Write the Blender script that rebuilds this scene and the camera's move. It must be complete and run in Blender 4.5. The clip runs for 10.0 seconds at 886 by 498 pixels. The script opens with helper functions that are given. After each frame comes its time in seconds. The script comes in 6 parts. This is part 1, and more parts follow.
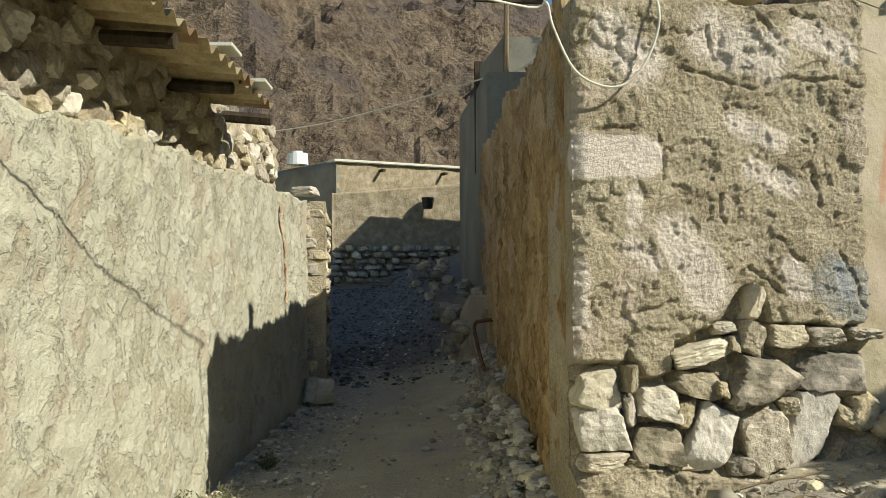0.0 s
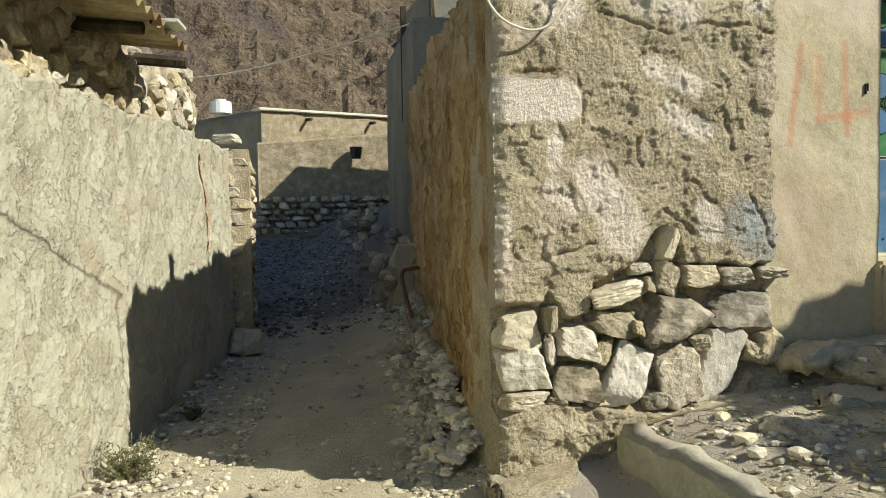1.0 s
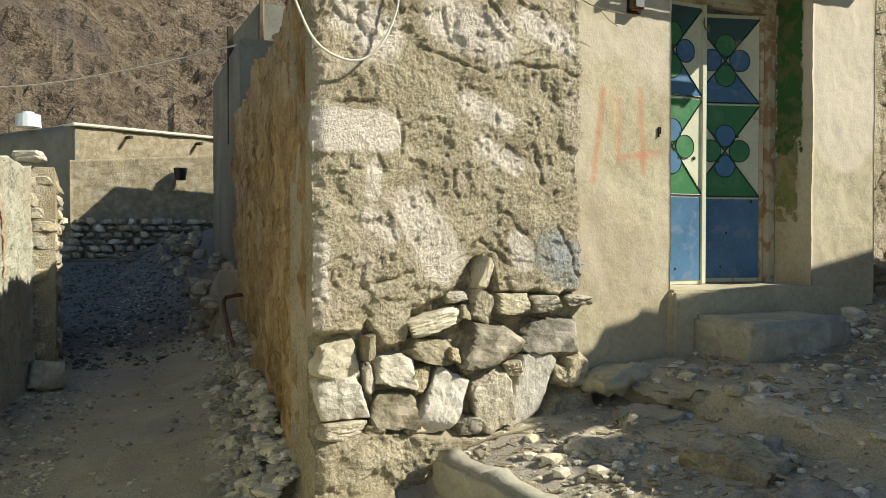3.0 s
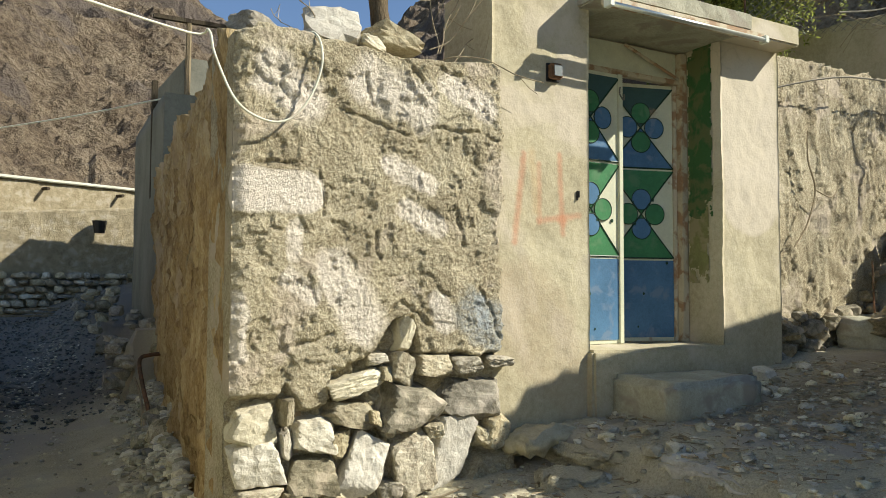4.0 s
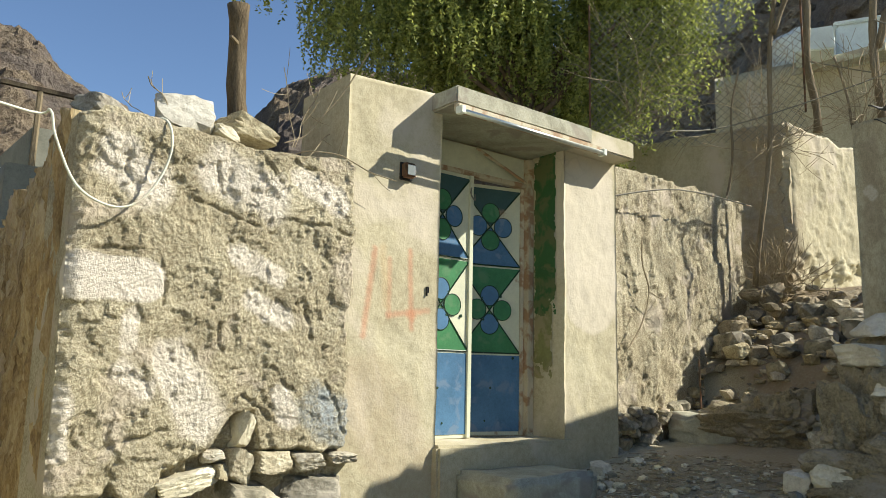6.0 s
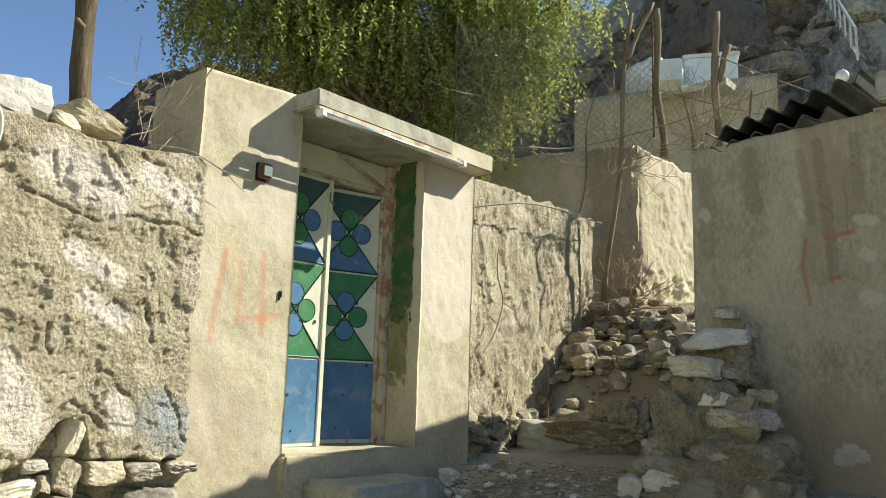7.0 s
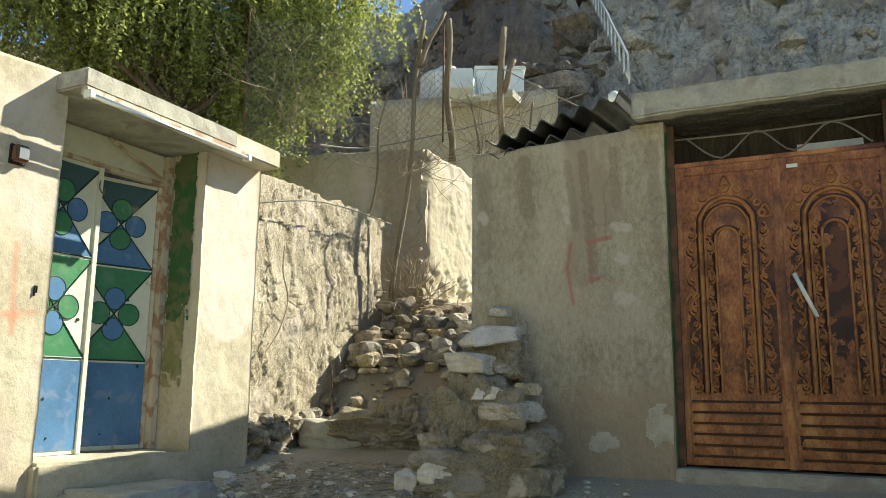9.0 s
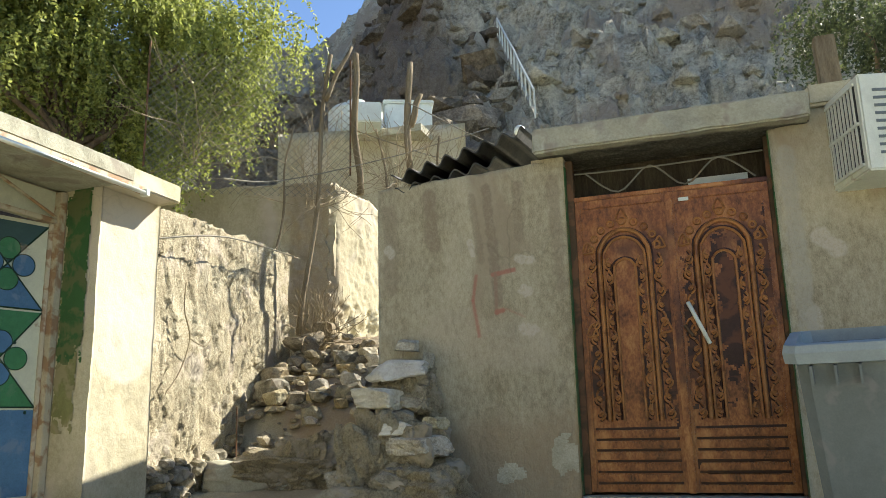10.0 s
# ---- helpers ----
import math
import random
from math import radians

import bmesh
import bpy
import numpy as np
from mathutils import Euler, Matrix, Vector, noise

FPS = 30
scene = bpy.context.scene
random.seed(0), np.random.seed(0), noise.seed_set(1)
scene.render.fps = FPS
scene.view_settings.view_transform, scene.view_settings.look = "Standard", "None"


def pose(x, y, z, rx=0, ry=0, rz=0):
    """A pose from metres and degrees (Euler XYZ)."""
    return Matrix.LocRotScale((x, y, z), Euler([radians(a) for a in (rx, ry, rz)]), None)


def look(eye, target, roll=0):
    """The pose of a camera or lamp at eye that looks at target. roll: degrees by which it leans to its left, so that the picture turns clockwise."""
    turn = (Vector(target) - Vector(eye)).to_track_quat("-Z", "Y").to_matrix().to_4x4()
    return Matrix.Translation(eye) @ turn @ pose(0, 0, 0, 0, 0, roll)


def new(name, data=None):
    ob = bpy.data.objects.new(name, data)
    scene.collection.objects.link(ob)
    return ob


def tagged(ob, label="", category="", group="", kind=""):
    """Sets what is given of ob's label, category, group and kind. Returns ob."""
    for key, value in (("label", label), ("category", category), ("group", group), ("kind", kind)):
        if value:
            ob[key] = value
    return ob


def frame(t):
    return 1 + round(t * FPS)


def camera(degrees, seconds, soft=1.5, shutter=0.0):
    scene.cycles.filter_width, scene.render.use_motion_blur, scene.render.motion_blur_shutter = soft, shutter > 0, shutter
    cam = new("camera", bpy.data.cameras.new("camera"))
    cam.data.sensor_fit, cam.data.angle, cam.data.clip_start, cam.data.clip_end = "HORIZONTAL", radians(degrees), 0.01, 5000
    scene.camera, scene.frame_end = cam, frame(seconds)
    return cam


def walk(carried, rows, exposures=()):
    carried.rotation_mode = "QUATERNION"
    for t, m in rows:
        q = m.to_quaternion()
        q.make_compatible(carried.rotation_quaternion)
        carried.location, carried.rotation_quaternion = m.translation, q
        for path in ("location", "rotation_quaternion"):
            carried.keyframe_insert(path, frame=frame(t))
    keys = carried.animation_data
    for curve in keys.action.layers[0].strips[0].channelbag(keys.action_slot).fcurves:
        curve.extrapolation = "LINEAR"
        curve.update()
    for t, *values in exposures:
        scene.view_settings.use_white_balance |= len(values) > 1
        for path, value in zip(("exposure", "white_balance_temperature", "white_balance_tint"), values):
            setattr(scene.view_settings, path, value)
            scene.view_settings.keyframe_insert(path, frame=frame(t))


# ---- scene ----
cam = camera(58.5, 10.0, soft=0.65)
PATH = [
    (0, (-0.01, -0.118, 1.486), (0.264, 1.863, 1.51), -0.4),
    (0.5, (0.02, -0.118, 1.475), (0.407, 1.844, 1.449), -0.6),
    (1, (0.036, -0.123, 1.453), (0.479, 1.825, 1.351), -0.9),
    (1.5, (0.047, -0.124, 1.437), (0.538, 1.807, 1.275), -1.2),
    (2, (0.067, -0.13, 1.442), (0.656, 1.775, 1.278), -1.1),
    (2.5, (0.086, -0.146, 1.451), (0.803, 1.717, 1.342), -0.4),
    (3, (0.109, -0.155, 1.466), (0.949, 1.66, 1.426), 0.0),
    (4.5, (0.156, -0.191, 1.523), (1.209, 1.501, 1.687), 0.3),
    (5, (0.169, -0.207, 1.538), (1.281, 1.441, 1.759), 0.5),
    (6.5, (0.21, -0.294, 1.572), (1.578, 1.123, 1.917), 1.5),
    (7, (0.248, -0.304, 1.569), (1.747, 0.976, 1.908), 1.8),
    (7.5, (0.277, -0.324, 1.566), (1.879, 0.825, 1.902), 1.6),
    (8, (0.295, -0.34, 1.562), (1.971, 0.698, 1.895), 1.4),
    (8.5, (0.302, -0.362, 1.56), (2.029, 0.588, 1.898), 1.4),
    (9, (0.305, -0.388, 1.555), (2.079, 0.467, 1.905), 0.6),
    (9.5, (0.317, -0.415, 1.553), (2.133, 0.333, 1.93), -0.7),
    (10, (0.317, -0.44, 1.57), (2.161, 0.206, 1.997), -1.4),
]
walk(cam, [(t, look(eye, target, roll)) for t, eye, target, roll in PATH],
     exposures=[(0, 0.33, 6500, 10), (1, 0.41, 6500, 10), (2.5, 0.49, 6500, 10), (4.5, 0.68, 6450, 10), (6.5, 0.83, 6350, 9), (8.5, 1.08, 6300, 9), (10, 1.36, 6400, 11)])

# ---- daylight: low clear sun from the south-east ----
SUN_DIR = Vector((0.8, -0.6, 0.775)).normalized()
world = bpy.data.worlds.new("sky")
scene.world = world
world.use_nodes = True
wn = world.node_tree.nodes
sky = wn.new("ShaderNodeTexSky")
sky.sky_type = "NISHITA"
sky.sun_disc = False
sky.sun_elevation = math.asin(SUN_DIR.z)
sky.sun_rotation = math.atan2(SUN_DIR.x, SUN_DIR.y)
sky.altitude = 800
sky.dust_density = 0.0
sky.ozone_density = 3.0
wn["Background"].inputs["Strength"].default_value = 0.085
world.node_tree.links.new(sky.outputs[0], wn["Background"].inputs["Color"])
sun = new("sun", bpy.data.lights.new("sun", "SUN"))
sun.data.energy = 5.0
sun.data.angle = radians(0.55)
sun.data.color = (1.0, 0.93, 0.80)
sun.matrix_world = look(SUN_DIR * 30, (0, 0, 0))


# ---- helpers for meshes and materials ----
def mesh_of(bm):
    me = bpy.data.meshes.new("mesh")
    bm.to_mesh(me)
    bm.free()
    return me


def part(name, bm, material, parent=None, label="", smooth=False):
    """Links a bmesh or mesh as one object, under a thing or part where one is given."""
    me = bm if isinstance(bm, bpy.types.Mesh) else mesh_of(bm)
    ob = new(name, me)
    if material is not None and not me.materials:
        me.materials.append(material)
    if smooth:
        for p in me.polygons:
            p.use_smooth = True
    if parent is not None:
        ob.parent = parent
    if label:
        ob["label"] = label
    return ob


def thing(name, label, category, loc=(0, 0, 0), group="", kind="", rot=(0, 0, 0)):
    ob = new(name)
    ob.empty_display_size = 0.1
    ob.matrix_world = pose(*loc, *rot)
    return tagged(ob, label, category, group, kind)


def box(bm, x0, x1, y0, y1, z0, z1, bevel=0.0):
    made = bmesh.ops.create_cube(bm, size=1.0)["verts"]
    for v in made:
        v.co = Vector(((x0 + x1) / 2 + v.co.x * (x1 - x0), (y0 + y1) / 2 + v.co.y * (y1 - y0), (z0 + z1) / 2 + v.co.z * (z1 - z0)))
    if bevel:
        edges = list({e for v in made for e in v.link_edges})
        bmesh.ops.bevel(bm, geom=edges, offset=bevel, segments=2, affect="EDGES")
    return bm


def one_box(*a, bevel=0.0):
    return box(bmesh.new(), *a, bevel=bevel)


def rod(bm, a, b, r0, r1=None, seg=8, wob=0.0, cuts=1, seed=0):
    """A tapered, slightly crooked rod from a to b."""
    a, b = Vector(a), Vector(b)
    r1 = r0 if r1 is None else r1
    ax = (b - a).normalized()
    u = ax.orthogonal().normalized()
    w = ax.cross(u)
    rng = random.Random(seed)
    ph = rng.uniform(0, 6)
    rings = []
    for i in range(cuts + 1):
        s = i / cuts
        off = (u * math.sin(ph + s * 7.1) + w * math.cos(ph * 1.7 + s * 5.3)) * wob * math.sin(math.pi * s)
        c = a.lerp(b, s) + off
        r = (r0 + (r1 - r0) * s) * (1 + (rng.uniform(-0.12, 0.12) if wob else 0))
        rings.append([bm.verts.new(c + (u * math.cos(6.2832 * k / seg) + w * math.sin(6.2832 * k / seg)) * r) for k in range(seg)])
    for p, q in zip(rings, rings[1:]):
        for k in range(seg):
            bm.faces.new((p[k], p[(k + 1) % seg], q[(k + 1) % seg], q[k]))
    bm.faces.new(rings[0][::-1])
    bm.faces.new(rings[-1])
    return bm


def tube(bm, pts, r, seg=6):
    """A round cable through points, with smoothing between them."""
    pts = [Vector(p) for p in pts]
    fine = []
    for i in range(len(pts) - 1):
        p0, p1, p2, p3 = pts[max(i - 1, 0)], pts[i], pts[i + 1], pts[min(i + 2, len(pts) - 1)]
        for k in range(5):
            s = k / 5
            fine.append(0.5 * (2 * p1 + (p2 - p0) * s + (2 * p0 - 5 * p1 + 4 * p2 - p3) * s * s + (3 * p1 - p0 - 3 * p2 + p3) * s ** 3))
    fine.append(pts[-1])
    prev = None
    for i, c in enumerate(fine):
        ax = (fine[min(i + 1, len(fine) - 1)] - fine[max(i - 1, 0)]).normalized()
        u = ax.cross(Vector((0.13, 0.2, 0.97))).normalized()
        w = ax.cross(u)
        ring = [bm.verts.new(c + (u * math.cos(6.2832 * k / seg) + w * math.sin(6.2832 * k / seg)) * r) for k in range(seg)]
        if prev:
            for k in range(seg):
                bm.faces.new((prev[k], prev[(k + 1) % seg], ring[(k + 1) % seg], ring[k]))
        prev = ring
    return bm


def rock(w, d, h, seed, sub=2, cuts=9, rough=0.075):
    """An angular field stone: a ball cut by random planes, w x d x h, about its centre."""
    rng = random.Random(seed)
    bm = bmesh.new()
    bmesh.ops.create_icosphere(bm, subdivisions=sub, radius=1.0)
    planes = []
    for s in ((1, 0, 0), (-1, 0, 0), (0, 1, 0), (0, -1, 0), (0, 0, 1), (0, 0, -1)):
        n = (Vector(s) + Vector([rng.uniform(-0.3, 0.3) for _ in range(3)])).normalized()
        planes.append((n, rng.uniform(0.58, 0.70)))
    for _ in range(cuts):
        n = Vector([rng.gauss(0, 1) for _ in range(3)]).normalized()
        planes.append((n, rng.uniform(0.70, 0.98)))
    off = Vector((seed * 3.7 % 50, seed * 1.3 % 50, 0))
    for v in bm.verts:
        dr = v.co.normalized()
        r = min([1.3] + [k / dr.dot(n) for n, k in planes if dr.dot(n) > 0.05])
        r *= 1 + rough * noise.fractal(dr * 2.5 + off, 0.7, 2.0, 5)
        v.co = dr * r
    mx = [max(abs(v.co[i]) for v in bm.verts) for i in range(3)]
    for v in bm.verts:
        v.co = Vector((v.co.x / mx[0] * w / 2, v.co.y / mx[1] * d / 2, v.co.z / mx[2] * h / 2))
    return mesh_of(bm)


def wall_mesh(p0, p1, z0, top, thick, step, relief, bottom=None):
    """A thick wall from p0 to p1; its face looks to the right of that way and is moved out by relief(u, z)."""
    a, b = Vector((*p0, 0)), Vector((*p1, 0))
    length = (b - a).length
    d = (b - a) / length
    n = Vector((d.y, -d.x, 0))
    nu = max(2, int(length / step))
    zmax = max(top(i / nu * length) for i in range(nu + 1))
    nv = max(2, int((zmax - z0) / step))
    verts, faces = [], []
    for i in range(nu + 1):
        u = i / nu * length
        lo = bottom(u) if bottom else z0
        hi = top(u)
        for j in range(nv + 1):
            z = lo + (hi - lo) * j / nv
            p = a + d * u + n * relief(u, z)
            verts.append((p.x, p.y, z))
    m = nv + 1
    for i in range(nu):
        for j in range(nv):
            faces.append((i * m + j, (i + 1) * m + j, (i + 1) * m + j + 1, i * m + j + 1))
    base = len(verts)
    for i in range(nu + 1):
        p = a + d * (i / nu * length) - n * thick
        verts.append((p.x, p.y, z0))
        verts.append((p.x, p.y, top(i / nu * length) - 0.02))
    for i in range(nu):
        lo, hi = base + 2 * i, base + 2 * i + 1
        faces.append((lo, hi, hi + 2, lo + 2))
        faces.append((i * m + nv, (i + 1) * m + nv, hi + 2, hi))
        faces.append((i * m, lo, lo + 2, (i + 1) * m))
    faces.append(tuple([j for j in range(nv, -1, -1)] + [base, base + 1]))
    e = nu * m
    faces.append(tuple([e + j for j in range(nv + 1)] + [base + 2 * nu + 1, base + 2 * nu]))
    me = bpy.data.meshes.new("wall")
    me.from_pydata(verts, [], faces)
    me.update()
    for p in me.polygons:
        p.use_smooth = len(p.vertices) == 4
    return me


def fbm(x, y, z=0.0, h=0.9, octs=5):
    return noise.fractal(Vector((x, y, z)), h, 2.0, octs)


def ramp_node(nt, fac, stops):
    r = nt.nodes.new("ShaderNodeValToRGB")
    els = r.color_ramp.elements
    while len(els) > 1:
        els.remove(els[-1])
    els[0].position = stops[0][0]
    els[0].color = (*stops[0][1], 1)
    for p, c in stops[1:]:
        e = els.new(p)
        e.color = (*c, 1)
    nt.links.new(fac, r.inputs[0])
    return r.outputs[0]


def noise_node(nt, vec, scale, detail=6.0, rough=0.6, dist=0.0):
    n = nt.nodes.new("ShaderNodeTexNoise")
    n.inputs["Scale"].default_value = scale
    n.inputs["Detail"].default_value = detail
    n.inputs["Roughness"].default_value = rough
    n.inputs["Distortion"].default_value = dist
    nt.links.new(vec, n.inputs["Vector"])
    return n.outputs["Fac"]


def mix_node(nt, fac, a, b, mode="MIX"):
    m = nt.nodes.new("ShaderNodeMix")
    m.data_type = "RGBA"
    m.blend_type = mode
    for sock, val in ((m.inputs[0], fac), (m.inputs[6], a), (m.inputs[7], b)):
        if isinstance(val, (int, float)):
            sock.default_value = val
        elif isinstance(val, tuple):
            sock.default_value = (*val, 1)
        else:
            nt.links.new(val, sock)
    return m.outputs[2]


def math_node(nt, op, a, b=0.0):
    m = nt.nodes.new("ShaderNodeMath")
    m.operation = op
    for sock, val in ((m.inputs[0], a), (m.inputs[1], b)):
        if isinstance(val, (int, float)):
            sock.default_value = val
        else:
            nt.links.new(val, sock)
    return m.outputs[0]


def vector_node(nt, op, a, b=None, scale=None):
    m = nt.nodes.new("ShaderNodeVectorMath")
    m.operation = op
    for sock, val in ((m.inputs[0], a), (m.inputs[1], b)):
        if isinstance(val, (tuple, Vector)):
            sock.default_value = val
        elif val is not None:
            nt.links.new(val, sock)
    if scale is not None:
        nt.links.new(scale, m.inputs["Scale"])
    return m.outputs["Value"] if op in ("DOT_PRODUCT", "LENGTH") else m.outputs["Vector"]


def mark_mask(nt, vec, a, b, r, soft, opacity, broken):
    """How much of a sprayed or smeared mark from a to b, r wide to each side, covers a place; broken roughens it."""
    a, b = Vector(a), Vector(b)
    along = b - a
    nz = nt.nodes.new("ShaderNodeTexNoise")
    nz.inputs["Scale"].default_value = 0.9 / r
    nz.inputs["Detail"].default_value = 5
    nt.links.new(vec, nz.inputs["Vector"])
    wob = vector_node(nt, "MULTIPLY", vector_node(nt, "SUBTRACT", nz.outputs["Color"], (0.5, 0.5, 0.5)), (r * broken * 2.4,) * 3)
    p = vector_node(nt, "SUBTRACT", vector_node(nt, "ADD", vec, wob), a)
    h = nt.nodes.new("ShaderNodeClamp")
    nt.links.new(vector_node(nt, "DOT_PRODUCT", p, along / max(along.length_squared, 1e-6)), h.inputs[0])
    q = nt.nodes.new("ShaderNodeVectorMath")
    q.operation = "SCALE"
    q.inputs[0].default_value = along
    nt.links.new(h.outputs[0], q.inputs["Scale"])
    d = vector_node(nt, "LENGTH", vector_node(nt, "SUBTRACT", p, q.outputs[0]))
    mr = nt.nodes.new("ShaderNodeMapRange")
    mr.interpolation_type = "SMOOTHSTEP"
    mr.inputs["From Min"].default_value = r
    mr.inputs["From Max"].default_value = r * (1 - soft)
    nt.links.new(d, mr.inputs["Value"])
    grain = ramp_node(nt, noise_node(nt, vec, 45, 3, 0.7), [(0.34, (1 - broken,) * 3), (0.56, (1, 1, 1))])
    return math_node(nt, "MULTIPLY", math_node(nt, "MULTIPLY", mr.outputs[0], grain), opacity)


def surface(name, dark, mid, light, big=1.2, fine=30.0, rough=0.9, bump=0.4, bump_dist=0.02, stretch=(1, 1, 1), stain=None,
            stain_scale=0.8, stain_at=0.56, cracks=0.0, crack_scale=3.0, vary=0.0, metal=0.0, island=0.0, grit=0.35, marks=(), flakes=0.0, flake_scale=3.0):
    """A mineral or painted surface: two scales of tone, stains, hairline cracks and relief, in metres."""
    dark, mid, light = [tuple(k * t for k, t in zip(c, (0.945, 1.0, 0.93))) for c in (dark, mid, light)]
    m = bpy.data.materials.new(name)
    m.use_nodes = True
    nt = m.node_tree
    bsdf = nt.nodes["Principled BSDF"]
    tc = nt.nodes.new("ShaderNodeTexCoord")
    mp = nt.nodes.new("ShaderNodeMapping")
    mp.inputs["Scale"].default_value = stretch
    nt.links.new(tc.outputs["Object"], mp.inputs["Vector"])
    vec = mp.outputs["Vector"]
    n1 = noise_node(nt, vec, big, 5, 0.62, 0.3)
    n2 = noise_node(nt, vec, fine, 6, 0.7)
    f = math_node(nt, "ADD", math_node(nt, "MULTIPLY", n1, 1 - grit), math_node(nt, "MULTIPLY", n2, grit))
    f = math_node(nt, "ADD", f, math_node(nt, "MULTIPLY", math_node(nt, "SUBTRACT", noise_node(nt, vec, fine * 4.5, 2, 0.7), 0.5), 0.30))
    col = ramp_node(nt, f, [(0.36, dark), (0.5, mid), (0.64, light)])
    if stain:
        n3 = noise_node(nt, vec, stain_scale, 4, 0.55, 0.5)
        sf = ramp_node(nt, n3, [(stain_at - 0.03, (0, 0, 0)), (stain_at + 0.06, (0.8, 0.8, 0.8))])
        col = mix_node(nt, sf, col, stain)
    if flakes:
        nf = noise_node(nt, vec, flake_scale, 7, 0.68, 0.4)
        ff = ramp_node(nt, nf, [(0.50, (0, 0, 0)), (0.515, (1, 1, 1))])
        col = mix_node(nt, math_node(nt, "MULTIPLY", ff, flakes), col, light)
    for a, b, r, soft, tint, opacity, broken in marks:
        col = mix_node(nt, mark_mask(nt, tc.outputs["Object"], a, b, r, soft, opacity, broken), col, tint)
    height = math_node(nt, "ADD", math_node(nt, "MULTIPLY", n2, 0.5), math_node(nt, "MULTIPLY", noise_node(nt, vec, fine * 3.5, 3, 0.6), 0.25))
    height = math_node(nt, "ADD", height, math_node(nt, "MULTIPLY", noise_node(nt, vec, fine / 4, 4, 0.6), 0.8))
    if flakes:
        height = math_node(nt, "ADD", height, math_node(nt, "MULTIPLY", ff, 0.5))
    if cracks:
        vo = nt.nodes.new("ShaderNodeTexVoronoi")
        vo.feature = "DISTANCE_TO_EDGE"
        vo.inputs["Scale"].default_value = crack_scale
        wob = nt.nodes.new("ShaderNodeVectorMath")
        wob.operation = "ADD"
        nz = nt.nodes.new("ShaderNodeTexNoise")
        nz.inputs["Scale"].default_value = crack_scale * 1.7
        nz.inputs["Detail"].default_value = 5
        nt.links.new(vec, nz.inputs["Vector"])
        sc = nt.nodes.new("ShaderNodeVectorMath")
        sc.operation = "SCALE"
        sc.inputs["Scale"].default_value = 0.9 / crack_scale
        nt.links.new(nz.outputs["Color"], sc.inputs[0])
        nt.links.new(vec, wob.inputs[0])
        nt.links.new(sc.outputs[0], wob.inputs[1])
        nt.links.new(wob.outputs[0], vo.inputs["Vector"])
        gate = noise_node(nt, vec, crack_scale * 0.6, 2)
        cr = math_node(nt, "MULTIPLY", ramp_node(nt, vo.outputs["Distance"], [(0.0, (1, 1, 1)), (0.018, (0, 0, 0))]),
                       ramp_node(nt, gate, [(0.48, (0, 0, 0)), (0.6, (1, 1, 1))]))
        col = mix_node(nt, math_node(nt, "MULTIPLY", cr, cracks), col, tuple(c * 0.35 for c in dark))
        height = math_node(nt, "SUBTRACT", height, math_node(nt, "MULTIPLY", cr, 0.9 * cracks))
    if vary or island:
        if vary:
            oi = nt.nodes.new("ShaderNodeObjectInfo")
            src = oi.outputs["Random"]
        else:
            gi = nt.nodes.new("ShaderNodeNewGeometry")
            src = gi.outputs["Random Per Island"]
        amount = vary or island
        hs = nt.nodes.new("ShaderNodeHueSaturation")
        nt.links.new(col, hs.inputs["Color"])
        val = math_node(nt, "ADD", math_node(nt, "MULTIPLY", src, amount * 2), 1.0 - amount)
        nt.links.new(val, hs.inputs["Value"])
        sat = math_node(nt, "ADD", math_node(nt, "MULTIPLY", math_node(nt, "FRACT", math_node(nt, "MULTIPLY", src, 7.31)), 0.55), 0.68)
        nt.links.new(sat, hs.inputs["Saturation"])
        col = hs.outputs[0]
    nt.links.new(col, bsdf.inputs["Base Color"])
    bsdf.inputs["Roughness"].default_value = rough
    bsdf.inputs["Metallic"].default_value = metal
    bsdf.inputs["Specular IOR Level"].default_value = 0.25
    b = nt.nodes.new("ShaderNodeBump")
    b.inputs["Strength"].default_value = bump
    b.inputs["Distance"].default_value = bump_dist
    nt.links.new(height, b.inputs["Height"])
    nt.links.new(b.outputs[0], bsdf.inputs["Normal"])
    return m


# ---- materials ----
LIME = (0.76, 0.70, 0.59)
N_Y = 3.835


def smear(y, xa, za, xb, zb, r, tint=LIME, opacity=0.95, broken=0.45, soft=0.5):
    """A mark on a wall that faces south at that y."""
    return ((xa, y, za), (xb, y, zb), r, soft, tint, opacity, broken)


NORTH_MARKS = [smear(N_Y, 1.27, 2.01, 1.60, 2.01, 0.13, opacity=0.95, broken=0.2, soft=0.2), smear(N_Y, 1.54, 1.82, 1.54, 1.68, 0.06), smear(N_Y, 1.78, 1.62, 1.95, 1.32, 0.16),
               smear(N_Y, 2.20, 1.95, 2.42, 1.86, 0.08), smear(N_Y, 1.26, 1.45, 1.26, 1.15, 0.06), smear(N_Y, 1.42, 2.65, 1.60, 2.52, 0.16), smear(N_Y, 1.95, 2.66, 2.28, 2.55, 0.17),
               smear(N_Y, 2.42, 1.42, 2.47, 1.30, 0.09), smear(N_Y, 2.1, 2.2, 2.36, 2.1, 0.08), smear(N_Y, 1.52, 1.56, 1.64, 1.46, 0.07), smear(N_Y, 2.5, 2.7, 2.75, 2.6, 0.10),
               smear(N_Y, 2.66, 1.36, 2.92, 1.2, 0.17, (0.30, 0.325, 0.315), 0.85, 0.7, 0.5), smear(N_Y, 2.70, 1.44, 2.74, 1.3, 0.06, (0.42, 0.47, 0.49), 0.8, 0.5)]
